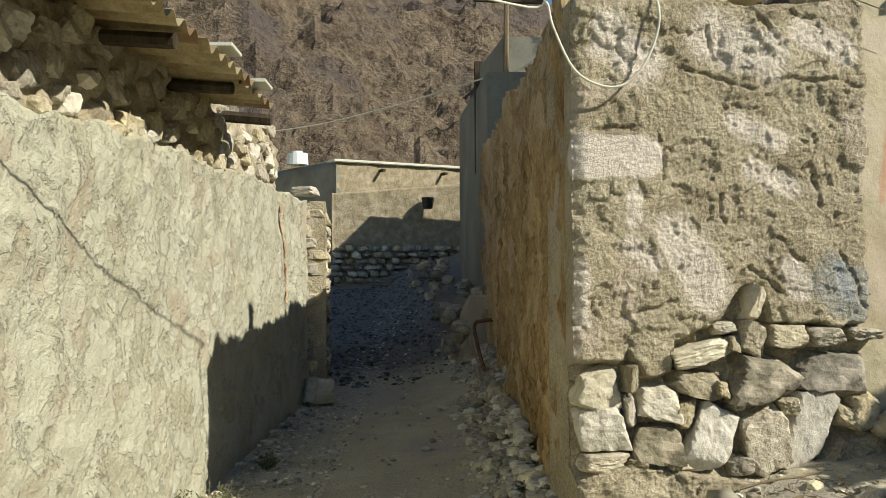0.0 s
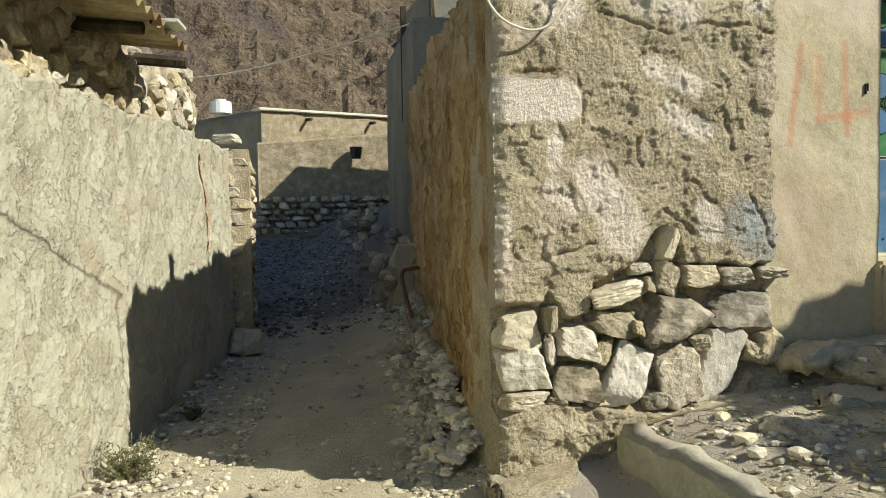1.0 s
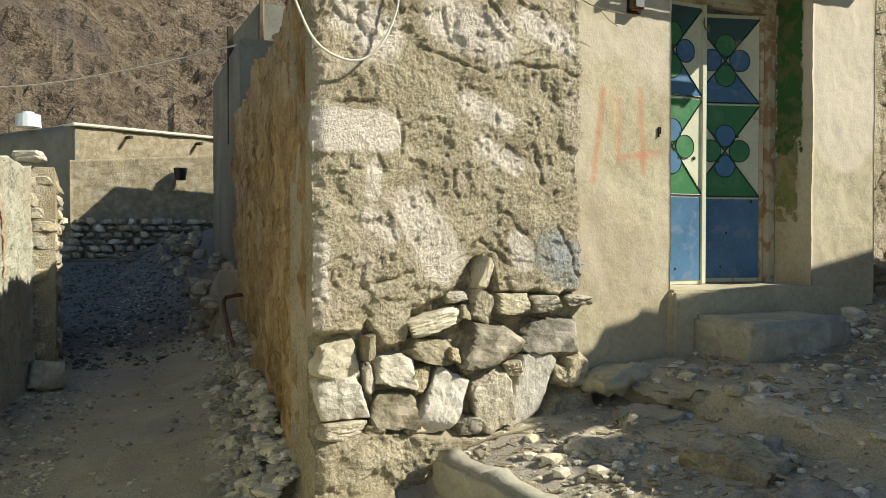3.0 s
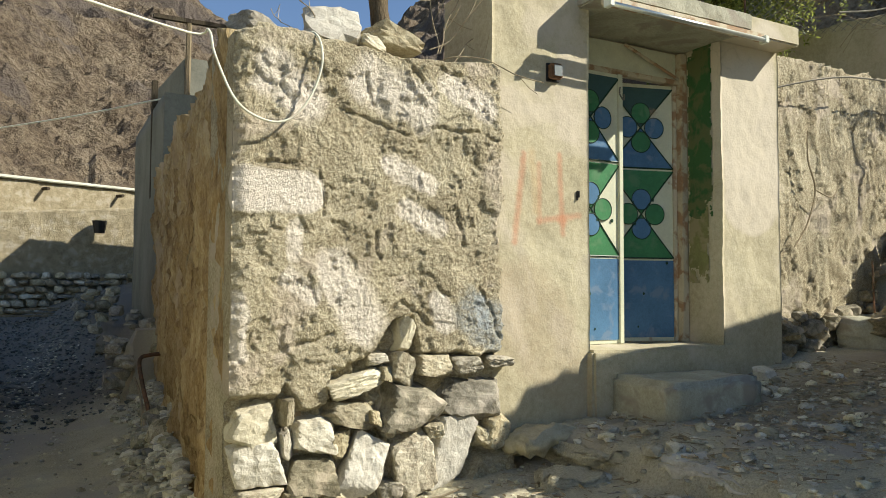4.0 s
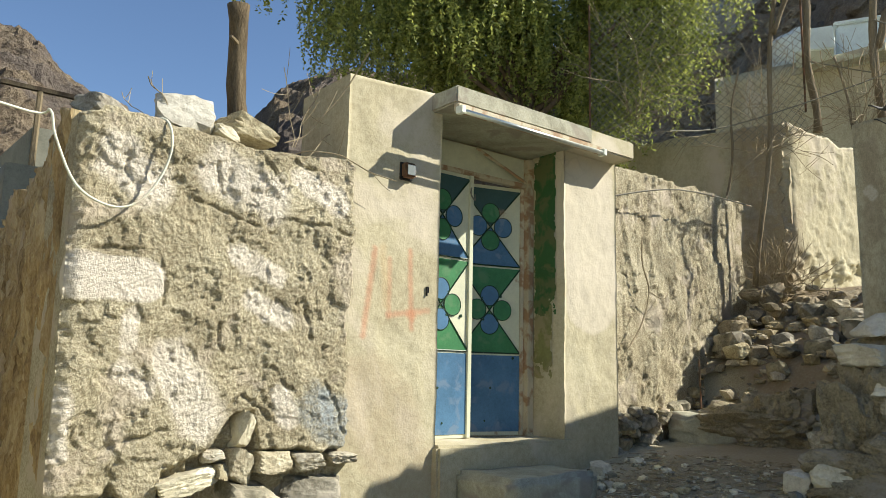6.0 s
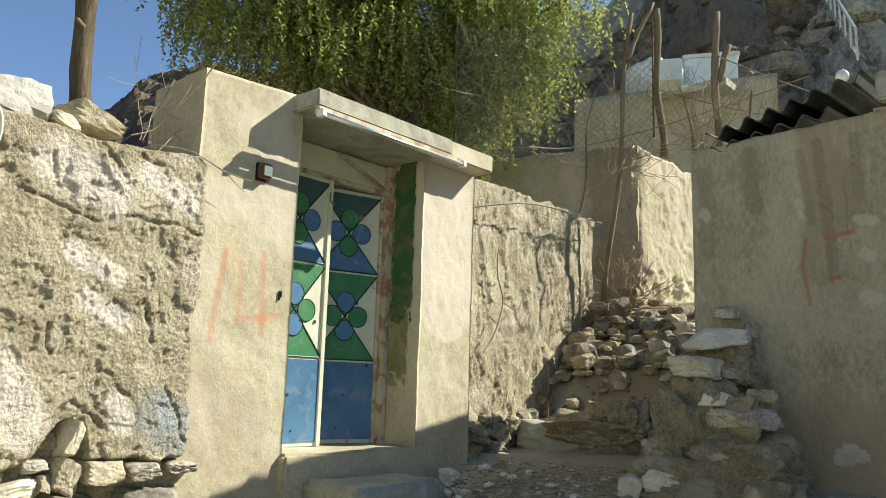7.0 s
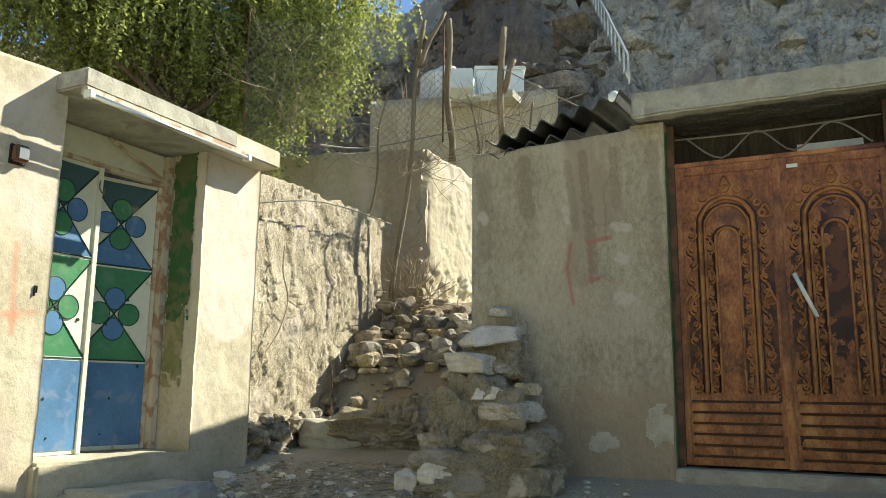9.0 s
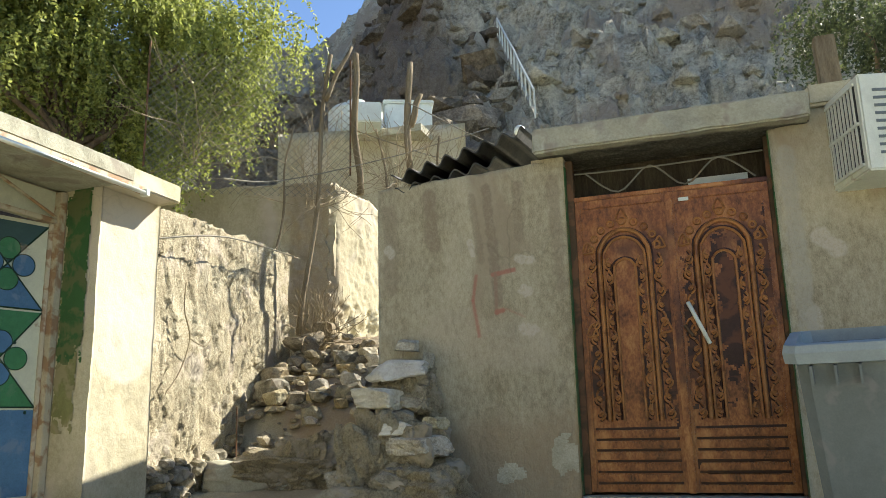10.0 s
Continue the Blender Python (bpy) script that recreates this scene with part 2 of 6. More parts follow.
M_ROUGH = surface("rough_mud_plaster", (0.25, 0.195, 0.13), (0.45, 0.375, 0.268), (0.66, 0.575, 0.445), 2.6, 62, bump=1.0, bump_dist=0.03,
                  stain=(0.55, 0.48, 0.37), stain_scale=2.3, stain_at=0.58, cracks=0.0, grit=0.62, marks=NORTH_MARKS)
RED = (0.49, 0.27, 0.165)
P_Y = 3.925
PILLAR_MARKS = [smear(P_Y, 3.10, 2.36, 3.03, 1.80, 0.040, RED, 0.75, 0.25, 0.9), smear(P_Y, 3.22, 2.31, 3.23, 1.93, 0.032, RED, 0.55, 0.25, 0.9), smear(P_Y, 3.39, 2.38, 3.42, 1.86, 0.036, RED, 0.75, 0.25, 0.9),
                smear(P_Y, 3.22, 1.94, 3.56, 1.99, 0.036, RED, 0.7, 0.25, 0.9), smear(P_Y, 3.41, 1.96, 3.42, 1.95, 0.06, (0.48, 0.22, 0.12), 0.7, 0.25, 0.9),
                smear(P_Y, 3.16, 2.38, 3.2, 2.0, 0.05, (0.50, 0.36, 0.19), 0.4, 0.3, 0.9),
                smear(3.94, 5.22, 3.3, 5.3, 2.25, 0.36, (0.60, 0.545, 0.43), 0.8, 0.18, 0.15), smear(P_Y, 3.05, 1.5, 3.5, 0.8, 0.30, (0.40, 0.325, 0.215), 0.5, 0.6, 0.4),
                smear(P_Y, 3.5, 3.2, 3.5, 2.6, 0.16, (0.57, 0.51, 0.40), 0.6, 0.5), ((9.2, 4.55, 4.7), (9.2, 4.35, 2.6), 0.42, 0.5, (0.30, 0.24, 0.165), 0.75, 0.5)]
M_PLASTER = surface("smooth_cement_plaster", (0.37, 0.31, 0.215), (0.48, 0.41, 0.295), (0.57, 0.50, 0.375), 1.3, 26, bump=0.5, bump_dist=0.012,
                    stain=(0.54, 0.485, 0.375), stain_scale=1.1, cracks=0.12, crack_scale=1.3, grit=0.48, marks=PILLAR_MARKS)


def dab(ya, za, yb, zb, r, tint=(0.55, 0.51, 0.41), opacity=0.75, broken=0.5, soft=0.45):
    """A mark on the wall of the brown gate."""
    return ((5.906, ya, za), (5.906, yb, zb), r, soft, tint, opacity, broken)


DAMP = (0.25, 0.205, 0.14)
STROKE = (0.40, 0.17, 0.12)
EAST_MARKS = [dab(1.75, 0.9, 0.7, 1.0, 0.75, (0.34, 0.265, 0.165), 0.75, 0.35, 0.35), dab(1.62, 3.3, 1.60, 2.9, 0.07, DAMP), dab(1.16, 3.3, 1.09, 2.42, 0.05, DAMP, 0.8), dab(1.28, 3.25, 1.22, 2.75, 0.04, DAMP, 0.6),
              dab(0.92, 3.3, 0.92, 2.9, 0.05, DAMP, 0.6), dab(1.95, 3.2, 1.95, 2.6, 0.08, DAMP, 0.5), dab(0.65, 3.3, 0.62, 2.5, 0.06, DAMP, 0.55), dab(1.5, 2.2, 0.9, 2.1, 0.25, (0.48, 0.42, 0.31), 0.4, 0.6),
              dab(1.26, 2.63, 1.29, 2.45, 0.022, STROKE, 0.75, 0.3, 0.8), dab(1.29, 2.45, 1.25, 2.18, 0.022, STROKE, 0.75, 0.3, 0.8), dab(1.13, 2.63, 0.97, 2.655, 0.026, STROKE, 0.9, 0.2, 0.7),
              dab(1.11, 2.63, 1.11, 2.34, 0.022, (0.30, 0.20, 0.14), 0.8, 0.3, 0.8), dab(1.11, 2.35, 1.06, 2.36, 0.028, STROKE, 0.9, 0.2, 0.7), dab(1.04, 2.37, 0.90, 2.3, 0.016, STROKE, 0.4, 0.4, 0.9),
              dab(0.93, 2.74, 0.84, 2.72, 0.045), dab(0.90, 2.50, 0.87, 2.48, 0.05), dab(0.91, 2.22, 0.85, 2.20, 0.055), dab(1.97, 2.9, 1.95, 2.86, 0.05), dab(1.3, 2.9, 1.28, 2.8, 0.03),
              dab(-1.1, 2.7, -1.2, 2.6, 0.07), dab(-1.0, 2.2, -1.02, 2.0, 0.06), dab(-0.95, 3.3, -0.97, 2.0, 0.07, (0.42, 0.40, 0.32), 0.7)]
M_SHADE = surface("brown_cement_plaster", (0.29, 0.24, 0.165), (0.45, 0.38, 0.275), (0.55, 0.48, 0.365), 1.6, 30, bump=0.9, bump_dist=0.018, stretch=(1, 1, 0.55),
                  stain=(0.33, 0.27, 0.18), stain_scale=1.1, stain_at=0.57, cracks=0.2, crack_scale=1.5, grit=0.45, marks=EAST_MARKS)
M_LEFT = surface("grey_lime_plaster", (0.345, 0.31, 0.235), (0.47, 0.435, 0.345), (0.57, 0.545, 0.46), 2.6, 42, bump=1.0, bump_dist=0.022,
                 stain=(0.43, 0.38, 0.28), stain_scale=2.4, stain_at=0.56, cracks=0.0, grit=0.5, flakes=0.5, flake_scale=3.2)
M_MUD = surface("streaked_mud_plaster", (0.23, 0.14, 0.065), (0.45, 0.305, 0.16), (0.62, 0.48, 0.30), 5.0, 34, bump=1.0, bump_dist=0.04,
                stretch=(1, 1, 0.22), stain=(0.50, 0.40, 0.27), stain_scale=2.0, cracks=0.3, crack_scale=4)
M_STONE = surface("field_stone", (0.20, 0.155, 0.105), (0.41, 0.345, 0.255), (0.60, 0.53, 0.42), 7, 45, bump=0.9, bump_dist=0.015, vary=0.30, grit=0.45)
M_BROWNSTONE = surface("brown_earthy_stone", (0.17, 0.125, 0.08), (0.31, 0.24, 0.16), (0.46, 0.38, 0.275), 7, 45, bump=0.9, bump_dist=0.015, vary=0.25, grit=0.45)
M_WHITESTONE = surface("pale_limestone", (0.42, 0.36, 0.285), (0.60, 0.53, 0.44), (0.72, 0.655, 0.565), 6, 40, bump=0.8, bump_dist=0.012, vary=0.12, grit=0.4)
M_DARKSTONE = surface("dark_river_stone", (0.10, 0.085, 0.06), (0.22, 0.19, 0.145), (0.40, 0.35, 0.27), 6, 40, bump=0.7, bump_dist=0.012, vary=0.2,
                      stain=(0.42, 0.37, 0.28), stain_scale=5, stain_at=0.55)
M_MORTAR = surface("earthy_mortar", (0.19, 0.15, 0.10), (0.35, 0.285, 0.195), (0.50, 0.42, 0.31), 5, 55, bump=1.0, bump_dist=0.03, grit=0.55, stain=(0.42, 0.37, 0.28), stain_scale=5, stain_at=0.56)
M_GRAVEL = surface("loose_gravel", (0.34, 0.29, 0.22), (0.54, 0.475, 0.37), (0.68, 0.62, 0.51), 20, 120, bump=0.4, island=0.45)
M_SLATE = surface("dark_slate_gravel", (0.07, 0.068, 0.062), (0.16, 0.155, 0.14), (0.30, 0.285, 0.255), 20, 120, bump=0.4, island=0.5)
M_RUBBLE = surface("brown_earthy_rubble", (0.20, 0.155, 0.105), (0.38, 0.305, 0.21), (0.54, 0.455, 0.335), 9, 60, bump=0.9, bump_dist=0.012, island=0.35, grit=0.5)
EARTH_MARKS = [((0.95, 13.0, 0.1), (1.6, 23.0, 0.6), 3.6, 0.45, (0.17, 0.163, 0.145), 0.9, 0.2), ((7.9, 3.2, 1.9), (9.0, 3.6, 2.5), 0.95, 0.3, (0.33, 0.255, 0.165), 0.95, 0.3),
               # straw-brown earth, with the yard floor's shade put into its colour
               ((4.4, 3.0, 0.8), (6.4, 3.0, 1.0), 0.75, 0.5, (0.36, 0.30, 0.21), 0.8, 0.4)]
M_GROUND = surface("dusty_ground", (0.40, 0.335, 0.24), (0.60, 0.52, 0.39), (0.75, 0.67, 0.53), 1.6, 75, bump=1.0, bump_dist=0.03, marks=EARTH_MARKS,
                   stain=(0.47, 0.43, 0.36), stain_scale=0.9, stain_at=0.55, grit=0.6)
# near-black mark: soot plus underside shade of the gate slab, put into the colour
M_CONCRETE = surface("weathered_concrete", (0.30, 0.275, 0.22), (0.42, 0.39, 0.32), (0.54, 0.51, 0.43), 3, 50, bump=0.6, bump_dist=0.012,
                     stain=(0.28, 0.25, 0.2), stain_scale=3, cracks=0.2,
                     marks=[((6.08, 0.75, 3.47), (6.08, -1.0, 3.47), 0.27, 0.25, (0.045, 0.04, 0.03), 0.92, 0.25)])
M_GREYWALL = surface("grey_cement_render", (0.15, 0.145, 0.125), (0.215, 0.205, 0.175), (0.27, 0.26, 0.225), 1.0, 20, bump=0.3, bump_dist=0.01)
M_MOUNT = surface("red_brown_rock_slope", (0.06, 0.042, 0.03), (0.19, 0.14, 0.10), (0.32, 0.25, 0.185), 0.3, 2.4, bump=1.0, bump_dist=1.0, grit=0.55,
                  stain=(0.13, 0.11, 0.095), stain_scale=0.07, stain_at=0.52)
M_HILL = surface("grey_scree_slope", (0.19, 0.165, 0.13), (0.58, 0.52, 0.425), (0.84, 0.77, 0.66), 0.7, 3.2, bump=1.0, bump_dist=0.6, grit=0.55,
                 stain=(0.42, 0.36, 0.28), stain_scale=0.14, stain_at=0.54,
                 marks=[((24, 13, 6), (62, 32, 36), 13.0, 0.35, (0.17, 0.135, 0.10), 0.9, 0.35)])
M_CRAG = surface("brown_crag_rock", (0.09, 0.07, 0.05), (0.22, 0.175, 0.13), (0.42, 0.345, 0.265), 0.5, 3.0, bump=1.0, bump_dist=0.4, island=0.25, grit=0.5)
M_TIN = surface("rusted_roofing_sheet", (0.22, 0.16, 0.09), (0.36, 0.28, 0.17), (0.46, 0.38, 0.25), 3, 30, rough=0.6, bump=0.15, stain=(0.2, 0.12, 0.06), stain_scale=2, metal=0.2)
M_TINEDGE = surface("pale_roofing_sheet", (0.5, 0.48, 0.42), (0.6, 0.58, 0.52), (0.7, 0.68, 0.62), 3, 30, rough=0.6, bump=0.1)
M_BLACKTIN = surface("dark_corrugated_sheet", (0.035, 0.033, 0.03), (0.07, 0.066, 0.06), (0.12, 0.11, 0.10), 3, 30, rough=0.6, bump=0.2)
M_WOOD = surface("grey_weathered_wood", (0.13, 0.095, 0.06), (0.23, 0.175, 0.115), (0.33, 0.26, 0.18), 6, 60, bump=0.7, stretch=(1, 1, 0.12))
M_DARKTIMBER = surface("dark_brown_timber", (0.06, 0.04, 0.025), (0.13, 0.095, 0.06), (0.24, 0.18, 0.12), 6, 50, bump=0.9, stretch=(1, 1, 0.15))
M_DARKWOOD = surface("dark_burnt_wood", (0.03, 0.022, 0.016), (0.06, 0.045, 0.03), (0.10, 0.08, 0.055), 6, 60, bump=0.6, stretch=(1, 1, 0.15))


# ---- ground: one sheet out to the horizon ----
def lerp_table(x, table):
    for (a, va), (b, vb) in zip(table, table[1:]):
        if x <= b:
            s = min(max((x - a) / (b - a), 0.0), 1.0)
            return va + (vb - va) * s
    return table[-1][1]


TERRACE = [(-2.0, -0.12), (-0.9, -0.08), (-0.6, -0.13), (0.6, -0.13), (1.0, -0.08), (1.25, 0.0), (1.86, 0.06), (1.92, 0.22), (2.3, 0.33), (3.18, 0.45), (3.26, 0.62), (4.5, 0.74), (5.9, 0.97), (6.8, 1.02), (7.3, 1.25), (7.6, 1.7), (8.1, 2.0), (9.2, 2.6), (14.0, 3.2), (60.0, 6.0)]
ALLEY = [(-2.0, -0.12), (-0.6, -0.10), (0.0, -0.13), (0.9, -0.10), (1.4, 0.05), (1.9, 0.25), (2.6, 0.5), (8.0, 2.0), (60.0, 6.0)]


def gz(x, y):
    court = lerp_table(x, TERRACE)
    lane = lerp_table(x, ALLEY) + max(0.0, y - 8.5) * 0.052
    s = min(max((y - 3.75) / 0.5, 0.0), 1.0)
    if x > 1.9:
        s = min(max((y - 4.2) / 0.5, 0.0), 1.0)
        if x > 6:
            s *= max(0.0, 1 - (x - 6) / 2)
    z = court + (lane - court) * s
    return z


def axis(pieces):
    out = []
    for a, b, n in pieces:
        out += [a + (b - a) * i / n for i in range(n)]
    return out + [pieces[-1][1]]


gx = axis([(-300, -30, 6), (-30, -2.2, 12), (-2.2, 4.6, 130), (4.6, 9.4, 70), (9.4, 40, 20), (40, 300, 6)])
gy = axis([(-300, -30, 6), (-30, -1.5, 14), (-1.5, 1.5, 36), (1.5, 6.0, 90), (6.0, 13.0, 80), (13.0, 27.0, 60), (27, 60, 12), (60, 300, 6)])
verts, faces = [], []
for y in gy:
    for x in gx:
        near = -3 < x < 10 and -3 < y < 28
        z = gz(x, y)
        if near:
            z += 0.022 * fbm(x * 2.2, y * 2.2, 3.0) + 0.010 * fbm(x * 9, y * 9, 7.0)
        verts.append((x, y, z if abs(x) < 100 and abs(y) < 100 else min(z, 0.0)))
for j in range(len(gy) - 1):
    for i in range(len(gx) - 1):
        a = j * len(gx) + i
        faces.append((a, a + 1, a + 1 + len(gx), a + len(gx)))
me = bpy.data.meshes.new("ground")
me.from_pydata(verts, [], faces)
tagged(part("ground", me, M_GROUND, smooth=True), "dusty tan earth lane and rising yard floor", "ground", kind="structure")

# ---- mountains ----
SKYLINE = [(-75, 30), (-20, 29), (0, 26), (6, 22), (10.4, 21.6), (13, 19.4), (17.4, 17.3), (21, 15.2), (25.7, 17.8), (27.8, 20.3), (31.4, 21.8), (36, 21.7), (48, 23.5), (58, 26.8), (61.5, 26.5), (64.7, 29.3), (70, 35), (82, 38), (100, 36), (130, 30), (175, 14)]
NEARER = [(-75, 42), (15, 42), (22, 60), (40, 60), (55, 30), (70, 26), (175, 26)]


def mountain(name, az0, az1, material, label, cliff, far_scale, seed, peel, relief, gullies=0.0):
    na, nr = int((az1 - az0) * 2.4), 200
    verts, faces = [], []
    for i in range(na + 1):
        az = az0 + (az1 - az0) * i / na
        r0 = lerp_table(az, NEARER)
        r1 = r0 * far_scale
        el = math.tan(radians(lerp_table(az, SKYLINE)))
        dx, dy = math.sin(radians(az)), math.cos(radians(az))
        foot = 2.0 if az < 40 else 3.0
        for j in range(nr + 1):
            s = j / nr
            r = r0 + (r1 - r0) * s
            z = foot + (r1 * el - foot) * (s ** cliff)
            x, y = dx * r, dy * r
            amp = relief * r0 * min(1, s * 4) * (0.5 if s > 0.97 else 1.0)
            q = Vector((x * 0.055, y * 0.055, z * 0.075 + seed))
            ridge = noise.ridged_multi_fractal(q, 0.8, 2.1, 6, 1.0, 2.0) - 1.1
            lump = noise.fractal(q * 2.3 + Vector((z * 0.03, 0, 4)), 0.75, 2.0, 6)
            gully = noise.ridged_multi_fractal(Vector((az * 0.16 + z * 0.05, z * 0.035 - az * 0.05, seed)), 0.9, 2.0, 4, 1.0, 2.0) - 1.0
            push = amp * (0.5 * ridge + 0.6 * lump + gullies * gully)
            rr = r - push * 0.6
            verts.append((dx * rr, dy * rr, z + push * 0.8 * (1 if s < 0.95 else 0.4) + peel * noise.fractal(q * 11, 0.5, 2.0, 5)))
    m = nr + 1
    for i in range(na):
        for j in range(nr):
            a = i * m + j
            faces.append((a, a + 1, a + 1 + m, a + m))
    me = bpy.data.meshes.new(name)
    me.from_pydata(verts, [], faces)
    return tagged(part(name, me, material), label, "mountain", kind="structure")


mountain("backdrop_mountain", -75, 50, M_MOUNT, "steep bare red-brown rocky mountain face", 1.0, 3.0, 3.1, 0.7, 0.065, 0.3)
hillside = mountain("backdrop_hillside", 46, 175, M_HILL, "grey-brown rocky scree hillside with boulders", 0.95, 4.2, 8.4, 1.5, 0.12)


# ---- rough stone wall beside the lane mouth ----
def stone_line(x):
    return lerp_table(x, [(1.2, 0.95), (1.47, 0.95), (1.52, 1.0), (1.59, 0.86), (1.74, 0.88), (1.77, 1.06), (2.0, 1.14), (2.13, 1.33), (2.26, 1.35), (2.31, 1.14), (2.75, 1.12), (2.97, 1.13)]) + 0.025 * fbm(x * 8, 1.0, 2.0)


def stone_foot(x):
    return lerp_table(x, [(1.2, 0.35), (1.55, 0.40), (1.85, 0.34), (2.17, 0.30), (2.57, 0.31), (2.72, 0.49), (3.0, 0.52)]) + 0.02 * fbm(x * 7, 3.0, 2.0)


# deep cracks in the plaster, each a run of (x, z)
CRACKS = [((1.91, 2.83), (1.97, 2.68), (2.01, 2.52)), ((1.79, 2.49), (2.01, 2.44), (2.19, 2.38), (2.45, 2.44), (2.73, 2.44), (2.86, 2.41)), ((2.22, 2.83), (2.29, 2.72), (2.34, 2.65)),
          ((1.45, 2.66), (1.52, 2.8)), ((1.47, 2.64), (1.5, 2.52)), ((1.68, 2.14), (1.73, 1.96), (1.70, 1.90)), ((2.02, 1.82), (2.04, 1.66)), ((2.55, 1.94), (2.6, 1.74), (2.53, 1.66)),
          ((2.34, 1.59), (2.48, 1.44)), ((1.63, 1.53), (1.70, 1.38)), ((1.22, 2.165), (1.59, 2.16)), ((2.69, 1.51), (2.77, 1.41), (2.90, 1.12)), ((2.44, 2.81), (2.64, 2.77)),
          ((1.46, 1.16), (1.77, 1.26)), ((2.03, 1.29), (2.2, 1.43), (2.39, 1.28))]


def crack_depth(x, z):
    """0 to 1: how near a place lies to a crack."""
    wx, wz = x + 0.025 * fbm(x * 11, z * 11, 31.0), z + 0.025 * fbm(x * 11, z * 11, 37.0)
    best = 1.0
    for run in CRACKS:
        for (ax, az), (bx, bz) in zip(run, run[1:]):
            if min(ax, bx) - 0.05 < wx < max(ax, bx) + 0.05 and min(az, bz) - 0.05 < wz < max(az, bz) + 0.05:
                ux, uz = bx - ax, bz - az
                h = min(max(((wx - ax) * ux + (wz - az) * uz) / (ux * ux + uz * uz), 0.0), 1.0)
                best = min(best, math.hypot(wx - ax - h * ux, wz - az - h * uz))
    return min(max((0.013 - best) / 0.010, 0.0), 1.0)


def north_relief(u, z):
    x = 1.22 + u
    d = 0.020 * fbm(x * 1.9, z * 1.9, 0.5) + 0.010 * fbm(x * 6, z * 6, 1.5) + 0.006 * fbm(x * 42, z * 42, 4.0, 0.3, 4) + 0.004 * fbm(x * 15, z * 15, 6.0, 0.5, 5)
    flake = fbm(x * 2.6, z * 2.6, 9.0, 0.7, 6)
    d += 0.014 * min(max((flake - 0.02) / 0.03, 0.0), 1.0) - 0.014 * min(max((-0.55 - flake) / 0.10, 0.0), 1.0)
    pit = fbm(x * 9, z * 7, 19.0, 0.9, 3)
    d -= 0.03 * min(max((pit - 1.1) / 0.10, 0.0), 1.0)
    if abs(x - 1.43) < 0.27 and abs(z - 2.01) < 0.13:
        d = 0.4 * d + 0.010
    d -= 0.024 * crack_depth(x, z) * min(max(0.75 + fbm(x * 6, z * 6, 41.0), 0.0), 1.0)
    line, foot = stone_line(x), stone_foot(x)
    if foot < z < line:
        s = min((line - z) / 0.03, (z - foot) / 0.04, 1.0)
        d -= 0.10 * s + 0.03 * s * fbm(x * 12, z * 12, 8.0)
    elif z <= foot:
        d += 0.03 + 0.03 * fbm(x * 5, z * 5, 18.0)
    if x < 1.30:
        d -= (1.30 - x) ** 2 * 6
    edge = 2.865 + 0.05 * fbm(1.0, z * 3.5, 6.0, 0.7, 6) + max(0.0, 1.5 - z) * 0.07
    return min(d, -0.14) if x > edge else d


north_top = lambda u: 2.86 + 0.03 * math.sin(u * 5) + 0.03 * fbm(u * 3, 0.3, 0.2) - (0.03 if u < 0.1 else 0)
wall_north = part("wall_north", wall_mesh((1.22, 3.835), (3.02, 3.835), -0.15, north_top, 0.5, 0.009, north_relief), M_ROUGH)
tagged(wall_north, "rough tan mud-plastered stone wall with crumbling base", "wall", kind="structure")


def alley_relief(u, z):
    d = 0.06 * fbm(u * 1.6, z * 0.9, 3.0) + 0.055 * fbm(u * 6, z * 1.2, 5.0, 0.7) + 0.03 * fbm(u * 20, z * 2.2, 8.0, 0.6)
    flake = fbm(u * 2.4, z * 1.1, 15.0, 0.7, 5)
    d += 0.03 * min(max(flake / 0.06, 0.0), 1.0)
    if z < 1.2:
        d -= 0.06 * max(0.0, fbm(u * 2.4, z * 2.0, 12.0)) + 0.05 * max(0.0, (0.7 - z))
    return d


alley_top = lambda u: 2.90 + 0.05 * fbm(u * 1.5, 4.2, 0.0) + 0.02 * fbm(u * 7, 1.2, 0.0)
wall_alley = part("wall_alley", wall_mesh((2.03, 10.3), (1.235, 3.99), -0.25, alley_top, 0.4, 0.022, alley_relief), M_MUD)
tagged(wall_alley, "ochre mud-rendered side wall streaked by rain along the lane", "wall", kind="structure")

# ---- left wall of the lane: lime plaster below, bare stones above, tin eave ----
LW = 9.0
lw_n = Vector((math.cos(radians(LW)), -math.sin(radians(LW)), 0))


def lw(y, out=0.0, z=0.0):
    """A point by the left wall: at its y along it, out from its face."""
    x = -1.04 + (y - 4.37) * math.tan(radians(LW))
    return Vector((x, y, z)) + lw_n * out


def west_relief(u, z):
    d = 0.022 * fbm(u * 1.3, z * 1.3, 21.0) + 0.010 * fbm(u * 5.5, z * 4.0, 23.0) + 0.006 * fbm(u * 24, z * 18, 25.0, 0.5)
    for f, sd, h in ((2.3, 77.0, 0.008), (4.6, 87.0, 0.005), (8.0, 97.0, 0.003)):
        flake = fbm(u * f, z * f * 0.8, sd, 0.6, 6)
        d += h * min(max((flake - 0.05) / 0.04, 0.0), 1.0)
    return d


p0, p1 = lw(-4.0), lw(8.95)
west_top = lambda u: 2.02 + 0.014 * u - (0.0 if u < 11.6 else 0.05) + 0.06 * fbm(u * 2.5, 2.2, 0.0)
wall_west = part("wall_west", wall_mesh((p0.x, p0.y), (p1.x, p1.y), -0.35, west_top, 0.5, 0.02, west_relief), M_LEFT)
tagged(wall_west, "pale grey lime-plastered lane wall with hairline cracks", "wall", kind="structure")


